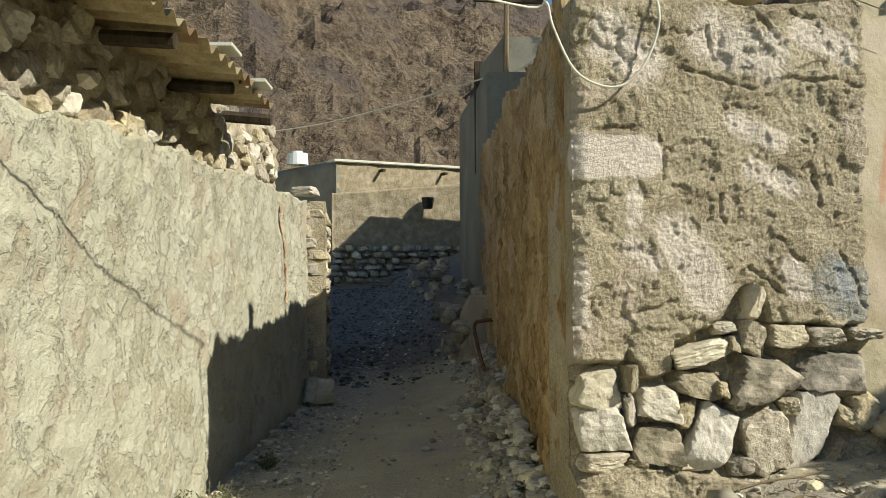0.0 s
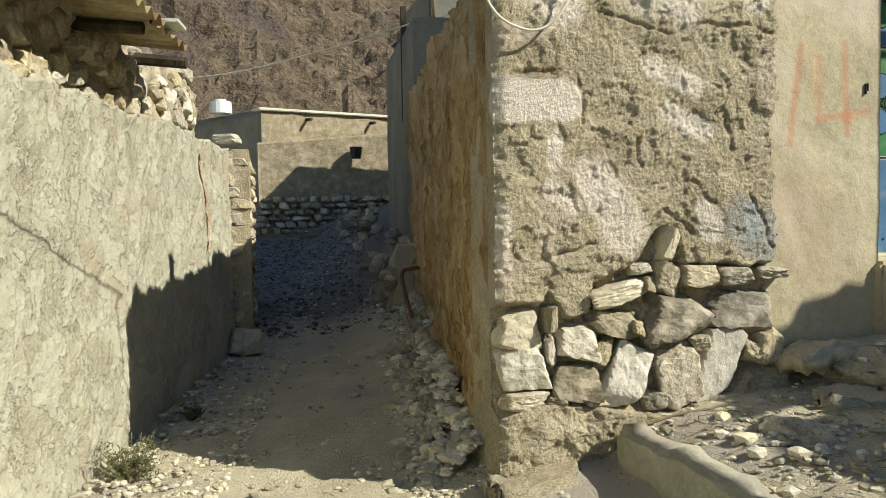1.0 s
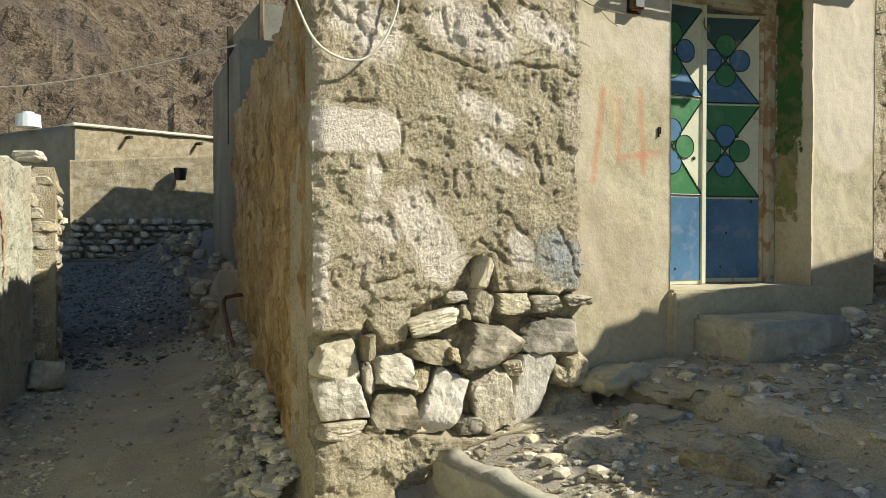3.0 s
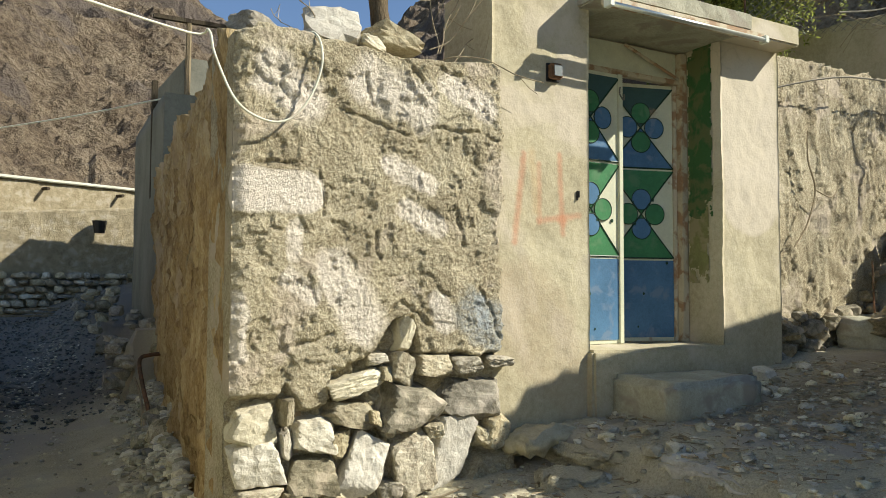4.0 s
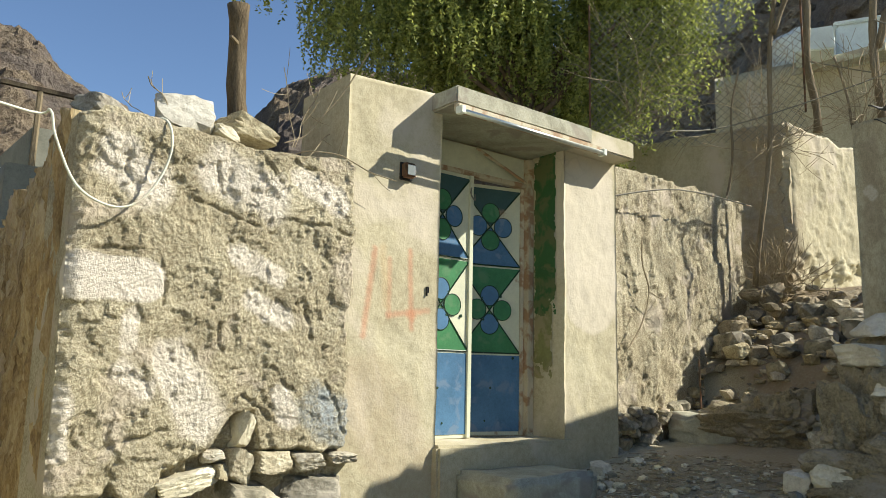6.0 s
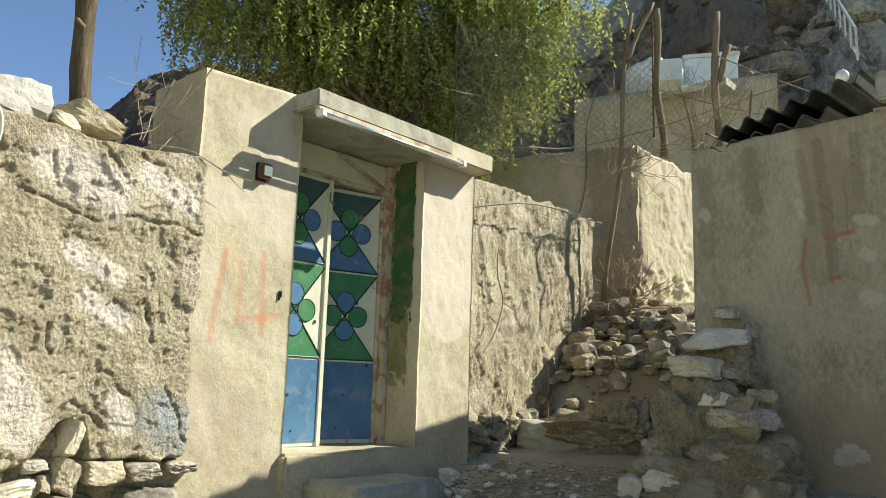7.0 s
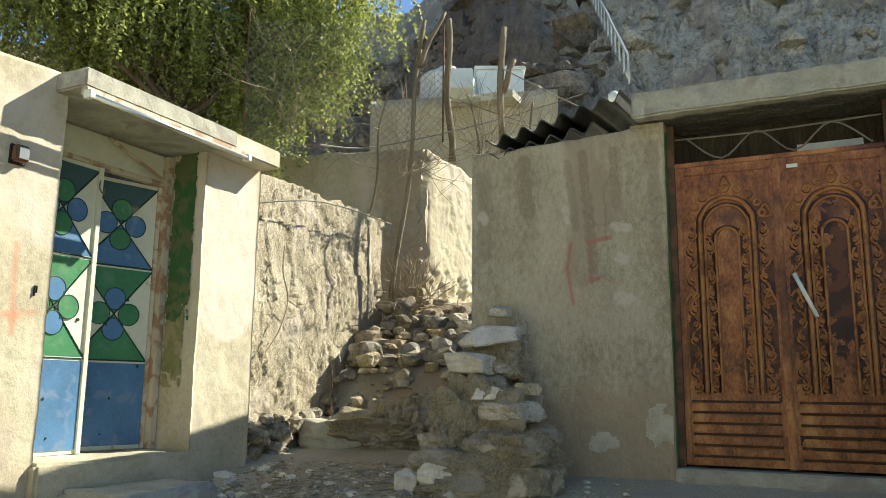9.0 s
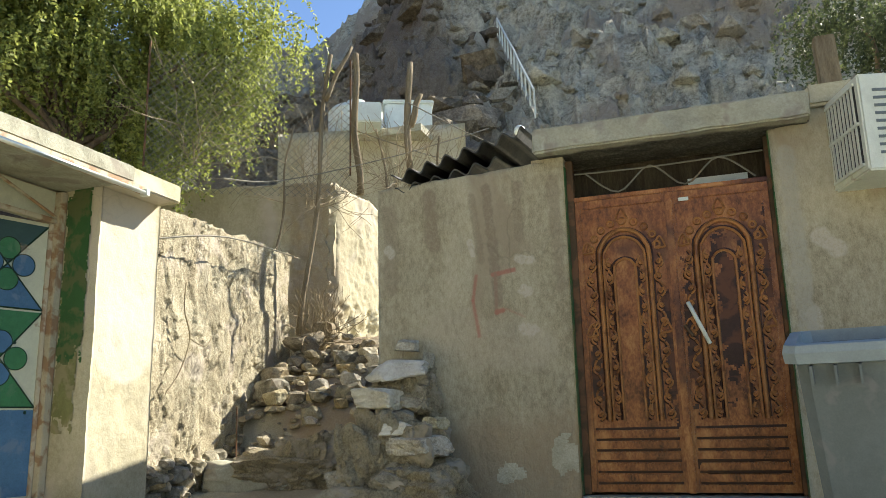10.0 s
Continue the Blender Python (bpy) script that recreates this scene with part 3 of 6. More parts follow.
def course_relief(u, z):
    cell = noise.voronoi(Vector((u * 4.2 + 0.3 * fbm(u * 3, z * 3, 4.0), z * 5.5, 5.0)))[0]
    return 0.10 * min(cell[1] - cell[0], 0.3) - 0.05 + 0.022 * fbm(u * 9, z * 9, 31.0) + 0.03 * fbm(u * 2.5, z * 2.5, 33.0)


p0, p1 = lw(-4.0, -0.02), lw(7.75, -0.02)
wall_upper = part("wall_west_upper", wall_mesh((p0.x, p0.y), (p1.x, p1.y), 1.9, lambda u: 2.66 + 0.05 * fbm(u * 4, 0.1, 0.0) - (0.25 * max(0.0, u - 11.5)), 0.4, 0.025, course_relief), M_RUBBLE)
tagged(wall_upper, "dark mud and stone upper course under the eave", "wall", kind="structure")

# ---- gate pillars, lintel, threshold ----
col_relief = lambda u, z: 0.010 * fbm(u * 2.2, z * 1.6, 41.0) + 0.004 * fbm(u * 12, z * 9, 43.0) - (0.02 * max(0, 0.9 - z) * (1 + fbm(u * 9, z * 9, 3.0)))
pillar_l = part("wall_pillar_west", wall_mesh((2.86, 3.93), (3.645, 3.93), 0.3, lambda u: 3.50 + 0.055 * u, 0.60, 0.025, col_relief), M_PLASTER)
tagged(pillar_l, "tan cement-plastered gate pillar with faded red strokes", "pillar", kind="structure")
pillar_r = part("wall_pillar_east", wall_mesh((4.955, 3.94), (5.62, 3.94), 0.4, lambda u: 3.53 + 0.01 * u, 0.55, 0.025, col_relief), M_PLASTER)
tagged(pillar_r, "sunlit tan cement gate pillar with green-painted reveal", "pillar", kind="structure")

bm = one_box(3.55, 4.98, 3.66, 4.55, 3.40, 3.53, bevel=0.012)
bmesh.ops.subdivide_edges(bm, edges=[e for e in bm.edges if e.calc_length() > 0.3], cuts=14, use_grid_fill=True)
for v in bm.verts:
    v.co += Vector((0, 0.008, 0.008)) * fbm(v.co.x * 6, v.co.y * 6, v.co.z * 9)
canopy = part("gate_canopy", bm, M_CONCRETE)
tagged(canopy, "weathered concrete canopy slab over the painted gate", "canopy", kind="structure")
bm = one_box(4.955, 5.6, 3.72, 3.95, 3.40, 3.55, bevel=0.012)
tagged(part("trim_canopy_end", bm, M_PLASTER), "plastered end block of the canopy", "trim", kind="structure")
bm = one_box(3.655, 4.95, 4.36, 4.55, 3.37, 3.398)
tagged(part("trim_gate_head", bm, M_PLASTER), "plastered head above the gate", "trim", kind="structure")

sill = bmesh.new()
box(sill, 3.62, 5.03, 3.86, 4.42, 0.55, 1.09, bevel=0.02)
bmesh.ops.subdivide_edges(sill, edges=[e for e in sill.edges if e.calc_length() > 0.2], cuts=10, use_grid_fill=True)
for v in sill.verts:
    v.co += Vector((0.0, 0.012, 0.012)) * fbm(v.co.x * 5, v.co.y * 5, v.co.z * 5)
tagged(part("threshold", sill, M_PLASTER), "worn cement threshold of the gate", "threshold", kind="structure")
step = bmesh.new()
box(step, 3.78, 4.62, 3.33, 3.90, 0.45, 0.93, bevel=0.03)
bmesh.ops.subdivide_edges(step, edges=[e for e in step.edges if e.calc_length() > 0.15], cuts=9, use_grid_fill=True)
for v in step.verts:
    v.co += Vector((0.02, 0.02, 0.014)) * fbm(v.co.x * 4, v.co.y * 4, v.co.z * 4)
tagged(part("step", step, M_CONCRETE, smooth=True), "grey cement entry step before the gate", "step", kind="structure")


# ---- rubble wall beyond the gate ----
def rubble_relief(u, z):
    d = 0.035 * fbm(u * 1.6, z * 1.2, 51.0) + 0.012 * fbm(u * 6, z * 3, 53.0) + 0.004 * fbm(u * 26, z * 18, 55.0, 0.6)
    flake = fbm(u * 2.4, z * 1.6, 57.0, 0.6, 6)
    d += 0.022 * min(max((flake - 0.02) / 0.06, 0.0), 1.0)
    cell = noise.voronoi(Vector((u * 3.4 + 0.5 * fbm(u * 3, z * 3, 2.0), z * 3.0, 7.0)))[0]
    low = min(max((2.3 - z) / 0.8, 0.0), 1.0)
    return d + 0.05 * low * min(cell[1] - cell[0], 0.3)


wall_rubble = part("wall_rubble", wall_mesh((5.60, 4.07), (8.65, 4.46), 0.5, lambda u: 3.46 + 0.05 * u + 0.05 * fbm(u * 3, 6.0, 0.0), 0.45, 0.016, rubble_relief), M_ROUGH)
tagged(wall_rubble, "crumbling mud-plastered rubble wall in sun", "wall", kind="structure")

# ---- upper yard wall: shaded flank and sunlit face ----
up_relief = lambda u, z: 0.025 * fbm(u * 1.2, z * 1.2, 61.0) + 0.005 * fbm(u * 8, z * 6, 63.0)


def flank_relief(u, z):
    """The shaded flank: plaster that turns to bare mud and stones near the broken corner."""
    d = up_relief(u, z)
    s = min(max((u - 3.35) / 0.3, 0.0), 1.0)
    return d + s * (0.05 * fbm(u * 5, z * 3, 67.0) + 0.03 * fbm(u * 16, z * 12, 68.0)) - max(0.0, u - 4.1) * 0.25


def face_relief(u, z):
    d = up_relief(u, z) + 0.006 * fbm(u * 20, z * 16, 69.0)
    flake = fbm(u * 3, z * 2, 70.0, 0.6, 6)
    d += 0.014 * min(max(flake / 0.05, 0.0), 1.0)
    if u < 0.12:
        d -= (0.12 - u) * (0.6 + 0.9 * fbm(1.0, z * 5, 65.0))
    if z < 3.1:
        d += 0.05 * fbm(u * 5, z * 6, 64.0, 0.6, 6) - 0.08 * (3.1 - z)
    return d


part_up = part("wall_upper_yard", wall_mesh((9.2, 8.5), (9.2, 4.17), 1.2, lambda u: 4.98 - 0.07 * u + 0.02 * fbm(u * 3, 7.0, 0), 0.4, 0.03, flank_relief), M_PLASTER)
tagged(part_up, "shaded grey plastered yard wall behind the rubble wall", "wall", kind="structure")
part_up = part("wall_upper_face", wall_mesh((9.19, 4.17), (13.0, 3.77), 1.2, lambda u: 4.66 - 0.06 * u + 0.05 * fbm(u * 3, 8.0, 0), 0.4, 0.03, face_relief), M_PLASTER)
tagged(part_up, "sunlit scarred plaster wall end above the stone stair", "wall", kind="structure")

# ---- east building with the brown gate ----
east_relief = lambda u, z: 0.012 * fbm(u * 1.6, z * 1.4, 71.0) + 0.004 * fbm(u * 10, z * 8, 73.0)
e1 = part("wall_east", wall_mesh((5.906, 2.06), (5.906, 0.56), 0.5, lambda u: 3.39 + 0.045 * u + 0.012 * fbm(u * 5, 1, 0), 0.30, 0.025, east_relief), M_SHADE)
tagged(e1, "shaded brown plaster wall with red strokes and pale patches", "wall", kind="structure")
e2 = part("wall_east_south", wall_mesh((5.906, -0.86), (5.906, -7.0), 0.5, lambda u: 3.58, 0.30, 0.05, east_relief), M_SHADE)
tagged(e2, "shaded brown plaster wall beside the brown gate", "wall", kind="structure")
tagged(part("wall_east_side", wall_mesh((9.0, 2.06), (6.206, 2.06), 0.8, lambda u: 3.36, 0.25, 0.2, lambda u, z: 0.0), M_SHADE), "side wall of the gated building", "wall", kind="structure")
tagged(part("wall_east_back", one_box(9.0, 9.2, -7.0, 2.06, 0.6, 3.36), M_SHADE), "back wall of the gated building", "wall", kind="structure")
tagged(part("wall_east_end", one_box(5.91, 9.2, -7.3, -7.0, 0.6, 3.5), M_SHADE), "end wall of the gated building", "wall", kind="structure")
tagged(part("floor", one_box(6.21, 9.0, -7.0, 1.81, 0.9, 1.04), M_CONCRETE), "bare concrete floor inside the gated building", "floor", kind="structure")
tagged(part("ceiling", one_box(6.3, 9.1, -7.1, 0.6, 3.50, 3.62), M_CONCRETE), "concrete roof slab of the gated building", "ceiling", kind="structure")
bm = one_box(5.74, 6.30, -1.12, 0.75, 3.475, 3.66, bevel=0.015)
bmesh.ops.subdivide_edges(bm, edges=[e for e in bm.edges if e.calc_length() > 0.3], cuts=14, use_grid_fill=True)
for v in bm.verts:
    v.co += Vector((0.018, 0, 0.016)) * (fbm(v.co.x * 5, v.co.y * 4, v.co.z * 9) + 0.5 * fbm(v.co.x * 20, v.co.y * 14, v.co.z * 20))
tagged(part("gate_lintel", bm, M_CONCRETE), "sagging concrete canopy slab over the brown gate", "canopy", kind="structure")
tagged(part("trim_jamb_head", one_box(5.906, 6.2, 0.56, 0.80, 3.40, 3.474), M_SHADE), "plaster bearing under the slab", "trim", kind="structure")
# added dark board stands in for the unlit interior behind the transom grille
tagged(part("trim_inner_board", one_box(6.33, 6.36, -1.0, 0.58, 3.02, 3.495), M_DARKWOOD), "dark board added for the shade inside the transom opening", "board", kind="structure")
bm = one_box(5.86, 6.25, -4.5, -1.12, 3.585, 3.74, bevel=0.02)
tagged(part("trim_parapet", bm, M_PLASTER), "plaster parapet on the south wall", "trim", kind="structure")
tagged(part("threshold_brown", one_box(5.86, 6.2, -0.86, 0.56, 0.7, 1.055, bevel=0.01), M_CONCRETE), "concrete sill under the brown gate", "threshold", kind="structure")

# ---- far end of the lane ----
far_r = lambda u, z: 0.04 * fbm(u * 1.5, z * 1.5, 81.0) + 0.03 * fbm(u * 6, z * 6, 83.0)
wall_ret = part("wall_retaining", wall_mesh((-0.05, 24.09), (7.0, 24.3), 0.2, lambda u: 3.49 + 0.08 * u, 1.2, 0.09, far_r), M_MORTAR)
tagged(wall_ret, "grey plastered retaining wall at the lane's far end", "wall", kind="structure")
house = thing("house", "flat-roofed mud house on the retaining wall at the lane's end", "house", (0.1, 25.0, 3.0), rot=(0, 0, 22))
part("wall", wall_mesh((0, 0), (9.0, 0), -2.4, lambda u: 1.55, 4.5, 0.12, far_r), M_MORTAR, house)
# darker render than the front: the side's shade is put into its colour
side = part("side_wall", wall_mesh((-2.75, 29.5), (0.08, 24.98), 1.5, lambda u: 4.60, 0.3, 0.3, lambda u, z: 0.02 * fbm(u, z, 4.0)), M_GREYWALL, house, "side wall in darker render, its shade put into the colour")
side.matrix_local = house.matrix_world.inverted()
bm = one_box(-0.12, 9.1, -0.12, 4.7, 1.55, 1.64, bevel=0.02)
part("roof", bm, M_TINEDGE, house, "pale flat roof edge")
for i in range(3):
    part("roof_spout", rod(bmesh.new(), (1.5 + i * 2.3, 0.1, 1.35), (1.5 + i * 2.3, -0.35, 1.33), 0.05), M_DARKWOOD, house)

g0 = part("wall_grey", wall_mesh((2.45, 15.2), (2.06, 10.35), 0.2, lambda u: 4.25 - 0.05 * u, 3.0, 0.2, lambda u, z: 0.01 * fbm(u, z, 0)), M_GREYWALL)
tagged(g0, "smooth grey rendered house wall along the lane", "wall", kind="structure")
tagged(part("wall_grey_block", one_box(2.66, 4.4, 12.1, 14.5, 3.6, 5.0, bevel=0.02), M_GREYWALL), "grey rendered rooftop room", "wall", kind="structure")
# unseen block, added only to throw shade on the retaining wall
tagged(part("wall_grey_rear", one_box(4.6, 10.0, 15.5, 21.5, 0.5, 6.2, bevel=0.02), M_GREYWALL), "unseen grey house added to cast shade on the far wall", "house", kind="structure")
# added out of view behind wall_grey to block a strip of sun
g1 = part("wall_grey_far", wall_mesh((2.9, 18.0), (2.47, 15.3), 0.2, lambda u: 4.2, 3.0, 0.3, lambda u, z: 0.0), M_GREYWALL)
tagged(g1, "hidden grey wall added to keep sun off the far lane", "wall", kind="structure")


# ---- more materials ----
def paint(name, col, rough=0.45, wear=(0.35, 0.25, 0.16), wear_at=0.66, metal=0.0, bump=0.12, var=0.12):
    d = tuple(c * (1 - var) for c in col)
    l = tuple(min(1, c * (1 + var)) for c in col)
    return surface(name, d, col, l, 3.0, 26, rough=rough, bump=bump, bump_dist=0.006, stain=wear, stain_scale=7, stain_at=wear_at, metal=metal)


P_BLUE = paint("blue_gate_paint", (0.08, 0.17, 0.31), wear=(0.15, 0.22, 0.31), wear_at=0.58, var=0.2)
P_TEAL = paint("dark_teal_gate_paint", (0.05, 0.095, 0.10))
P_GREEN = paint("green_gate_paint", (0.055, 0.19, 0.085), wear=(0.10, 0.22, 0.11), wear_at=0.58, var=0.2)
P_CREAM = paint("cream_gate_paint", (0.62, 0.60, 0.48), wear_at=0.7)
P_EDGE = paint("dark_green_edge_paint", (0.02, 0.05, 0.03))
P_FRAME = paint("rusty_cream_frame_paint", (0.52, 0.44, 0.33), wear=(0.28, 0.15, 0.07), wear_at=0.52)
P_REVEAL = paint("flaking_green_wall_paint", (0.045, 0.115, 0.04), rough=0.8, wear=(0.13, 0.14, 0.06), wear_at=0.52, bump=0.3)
P_BROWN = surface("brown_gate_paint", (0.085, 0.03, 0.011), (0.30, 0.106, 0.034), (0.50, 0.22, 0.075), 3.6, 14, rough=0.33, bump=0.25, bump_dist=0.008,
                  stain=(0.06, 0.022, 0.013), stain_scale=2.2, stain_at=0.55, stretch=(1, 1, 0.6), grit=0.3)
# worn relief paint, made paler to put the embossing's highlights into the colour
P_EMBOSSLIT = paint("highlit_worn_relief_paint", (0.36, 0.15, 0.05), rough=0.35, wear=(0.16, 0.06, 0.02), wear_at=0.55, var=0.25)
# dark brown that puts the shade around the relief into the colour
P_RELIEFSHADE = paint("dark_brown_relief_shade_paint", (0.045, 0.018, 0.012), wear=(0.12, 0.05, 0.02), wear_at=0.6)
P_WHITE = paint("white_enamel", (0.75, 0.74, 0.68), wear=(0.5, 0.46, 0.38), wear_at=0.68)
P_TANK = paint("white_tank_plastic", (0.70, 0.72, 0.74), wear=(0.55, 0.55, 0.52), wear_at=0.66)
P_ALU = surface("dull_aluminium", (0.5, 0.5, 0.5), (0.62, 0.62, 0.61), (0.72, 0.72, 0.71), 4, 40, rough=0.32, bump=0.05, metal=0.85)
P_BLACK = paint("black_plastic", (0.02, 0.02, 0.022), rough=0.4, wear=(0.08, 0.08, 0.08), wear_at=0.7)
P_BIN = paint("grey_bin_plastic", (0.17, 0.19, 0.205), rough=0.5, wear=(0.22, 0.23, 0.23), wear_at=0.6)
P_BINLID = paint("pale_grey_bin_rim_plastic", (0.30, 0.34, 0.38), rough=0.45, wear=(0.34, 0.36, 0.37), wear_at=0.62)
P_RUST = paint("rusty_steel", (0.10, 0.06, 0.035), rough=0.8, wear=(0.2, 0.1, 0.05), wear_at=0.5)
P_WIRE = paint("weathered_steel_wire", (0.22, 0.20, 0.17), rough=0.6, metal=0.5)
P_CABLE = paint("white_cable_sheath", (0.70, 0.67, 0.58), wear=(0.5, 0.45, 0.36), wear_at=0.6)
P_RED = paint("faded_red_spray_paint", (0.47, 0.25, 0.15), rough=0.9, wear=(0.46, 0.38, 0.26), wear_at=0.44, bump=0.3)
P_PALE = surface("pale_lime_patch", (0.42, 0.365, 0.27), (0.52, 0.465, 0.36), (0.60, 0.55, 0.45), 6, 60, bump=0.9, bump_dist=0.015)
P_TWIG = surface("dry_twig", (0.20, 0.15, 0.10), (0.32, 0.25, 0.17), (0.42, 0.34, 0.24), 8, 60, bump=0.3)
P_BARK = surface("tree_bark", (0.09, 0.06, 0.04), (0.17, 0.12, 0.08), (0.26, 0.19, 0.13), 5, 40, bump=0.9, stretch=(1, 1, 0.3))
P_CLOTH = paint("pale_sacking", (0.55, 0.54, 0.5), rough=0.95, wear=(0.35, 0.33, 0.3), wear_at=0.55)


def leaf_material(name, a, b):
    m = bpy.data.materials.new(name)
    m.use_nodes = True
    nt = m.node_tree
    bs = nt.nodes["Principled BSDF"]
    gi = nt.nodes.new("ShaderNodeNewGeometry")
    tc = nt.nodes.new("ShaderNodeTexCoord")
    big = noise_node(nt, tc.outputs["Object"], 1.1, 3)
    f = math_node(nt, "ADD", math_node(nt, "MULTIPLY", gi.outputs["Random Per Island"], 0.6), math_node(nt, "MULTIPLY", big, 0.4))
    col = ramp_node(nt, f, [(0.15, a), (0.8, b)])
    nt.links.new(col, bs.inputs["Base Color"])
    bs.inputs["Roughness"].default_value = 0.55
    tr = nt.nodes.new("ShaderNodeBsdfTranslucent")
    nt.links.new(col, tr.inputs["Color"])
    mx = nt.nodes.new("ShaderNodeMixShader")
    mx.inputs[0].default_value = 0.5
    nt.links.new(bs.outputs[0], mx.inputs[1])
    nt.links.new(tr.outputs[0], mx.inputs[2])
    nt.links.new(mx.outputs[0], nt.nodes["Material Output"].inputs["Surface"])
    return m


P_LEAF = leaf_material("pepper_tree_leaves", (0.10, 0.135, 0.03), (0.46, 0.50, 0.13))
# darker leaf copy: shade on the distant crown is put into its colour
P_SHADELEAF = leaf_material("shaded_olive_leaves", (0.04, 0.06, 0.025), (0.13, 0.155, 0.06))
P_DRYLEAF = leaf_material("grey_green_shrub_leaves", (0.10, 0.12, 0.05), (0.20, 0.22, 0.10))


# ---- painted steel gate ----
def gate_leaf(parent, name, loc, turn, mirror):
    """One painted leaf, 0.62 wide and 2.03 high, its hinge side at the local origin."""
    leaf = part(name, one_box(0, 0.62, 0.0, 0.03, 0, 2.03, bevel=0.003), P_CREAM, parent)
    leaf.matrix_local = pose(*loc, 0, 0, turn) @ Matrix.Diagonal((mirror, 1, 1, 1))

    def prism(nm, pts, mat, depth=0.005):
        bm = bmesh.new()
        lo = [bm.verts.new((x, 0.0, z)) for x, z in pts]
        hi = [bm.verts.new((x, -depth, z)) for x, z in pts]
        n = len(pts)
        bm.faces.new(hi)
        bm.faces.new(lo[::-1])
        for i in range(n):
            bm.faces.new((lo[i], lo[(i + 1) % n], hi[(i + 1) % n], hi[i]))
        bmesh.ops.recalc_face_normals(bm, faces=bm.faces)
        part(nm, bm, mat, leaf)

    prism("lower_panel", [(0.03, 0.03), (0.59, 0.03), (0.59, 0.63), (0.03, 0.63)], P_BLUE)
    for z0, z1, tm, bmat, c1, c2 in ((0.65, 1.34, P_GREEN, P_GREEN, P_BLUE, P_GREEN), (1.36, 2.0, P_TEAL, P_BLUE, P_GREEN, P_BLUE)):
        zc = (z0 + z1) / 2
        prism("triangle_panel", [(0.03, z1), (0.59, z1), (0.31, zc)], tm)
        prism("triangle_panel", [(0.03, z0), (0.31, zc), (0.59, z0)], bmat)
        for dx, dz, cm in ((0, 0.115, c1), (0, -0.115, c1), (0.115, 0, c2), (-0.115, 0, c2)):
            ring = [(0.31 + dx + 0.082 * math.cos(a * 0.3142), zc + dz + 0.082 * math.sin(a * 0.3142)) for a in range(20)]
            prism("round_panel", ring, cm, 0.009)
            bm = tube(bmesh.new(), [(x, -0.009, z) for x, z in ring + ring[:1]], 0.0035, 5)
            part("welded_rim", bm, P_EDGE, leaf)
        for a, b in (((0.03, z1), (0.59, z0)), ((0.03, z0), (0.59, z1)), ((0.03, z0), (0.59, z0))):
            part("welded_rib", rod(bmesh.new(), (a[0], -0.006, a[1]), (b[0], -0.006, b[1]), 0.006, seg=5), P_EDGE, leaf)
    for x0, x1 in ((0.0, 0.032), (0.578, 0.62)):
        part("stile", one_box(x0, x1, -0.018, 0.032, 0, 2.03, bevel=0.004), P_FRAME if x0 < 0.1 else P_CREAM, leaf)
    rng = random.Random(5)
    for _ in range(7):
        x, z, r = rng.uniform(0.08, 0.54), rng.uniform(0.1, 1.2), rng.uniform(0.006, 0.011)
        prism("rust_hole", [(x + r * math.cos(a), z + r * 1.3 * math.sin(a)) for a in (0, 1.05, 2.1, 3.14, 4.2, 5.2)], P_EDGE, 0.0105)
    return leaf


door_1 = thing("door_1", "blue, green and cream geometric painted steel gate, one leaf ajar", "door", (0, 0, 0), kind="structure")
gate_leaf(door_1, "leaf", (3.66, 4.30, 1.095), 0, 1)
gate_leaf(door_1, "leaf", (4.885, 4.335, 1.095), -16, -1)
part("frame_post", one_box(4.885, 4.95, 4.27, 4.36, 1.09, 3.38, bevel=0.005), P_FRAME, door_1)
part("frame_head", one_box(3.65, 4.885, 4.29, 4.36, 3.125, 3.165, bevel=0.005), P_FRAME, door_1)
part("transom_panel", one_box(3.66, 4.885, 4.33, 4.345, 3.165, 3.38), P_CREAM, door_1)
part("transom_bar", rod(bmesh.new(), (4.30, 4.28, 3.36), (4.86, 4.28, 3.17), 0.012), P_FRAME, door_1)
part("pull_ring", tube(bmesh.new(), [(4.24, 4.27, 3.02), (4.22, 4.25, 2.96), (4.25, 4.24, 2.92), (4.27, 4.26, 2.97)], 0.006), P_WIRE, door_1)
P_OLIVE = paint("thin_olive_wall_paint", (0.21, 0.20, 0.085), rough=0.85, wear=(0.30, 0.26, 0.15), wear_at=0.5, bump=0.3, var=0.25)
reveal = tagged(thing("reveal_paint", "flaking dark green paint on the gate reveal", "paint", kind="structure"))
on_reveal = lambda u, z, o: (4.949 - o, 4.265 - u, z)
bare = lambda u, z: 0.0015 * fbm(u * 9, z * 9, 1.0)
# ---- fittings on the gate pillar ----
lamp = thing("fluorescent_batten", "unlit white fluorescent batten under the canopy edge", "lamp", (4.28, 3.632, 3.365))
bm = one_box(-0.76, 0.76, -0.025, 0.03, -0.04, 0.015, bevel=0.006)
part("housing", bm, P_FRAME, lamp)
part("tube", rod(bmesh.new(), (-0.73, -0.045, -0.045), (0.73, -0.045, -0.045), 0.017, seg=12), P_ALU, lamp, "dusty glass tube", smooth=True)
for sx in (-0.745, 0.745):
    part("end_cap", one_box(sx - 0.02, sx + 0.02, -0.065, 0.0, -0.065, -0.012, bevel=0.004), P_WHITE, lamp)
flood = thing("wall_lamp", "small black outdoor lamp box on the gate pillar", "lamp", (3.33, 3.93, 2.92))
part("bracket", one_box(-0.05, 0.05, -0.02, 0.03, -0.06, 0.06, bevel=0.004), P_BLACK, flood)
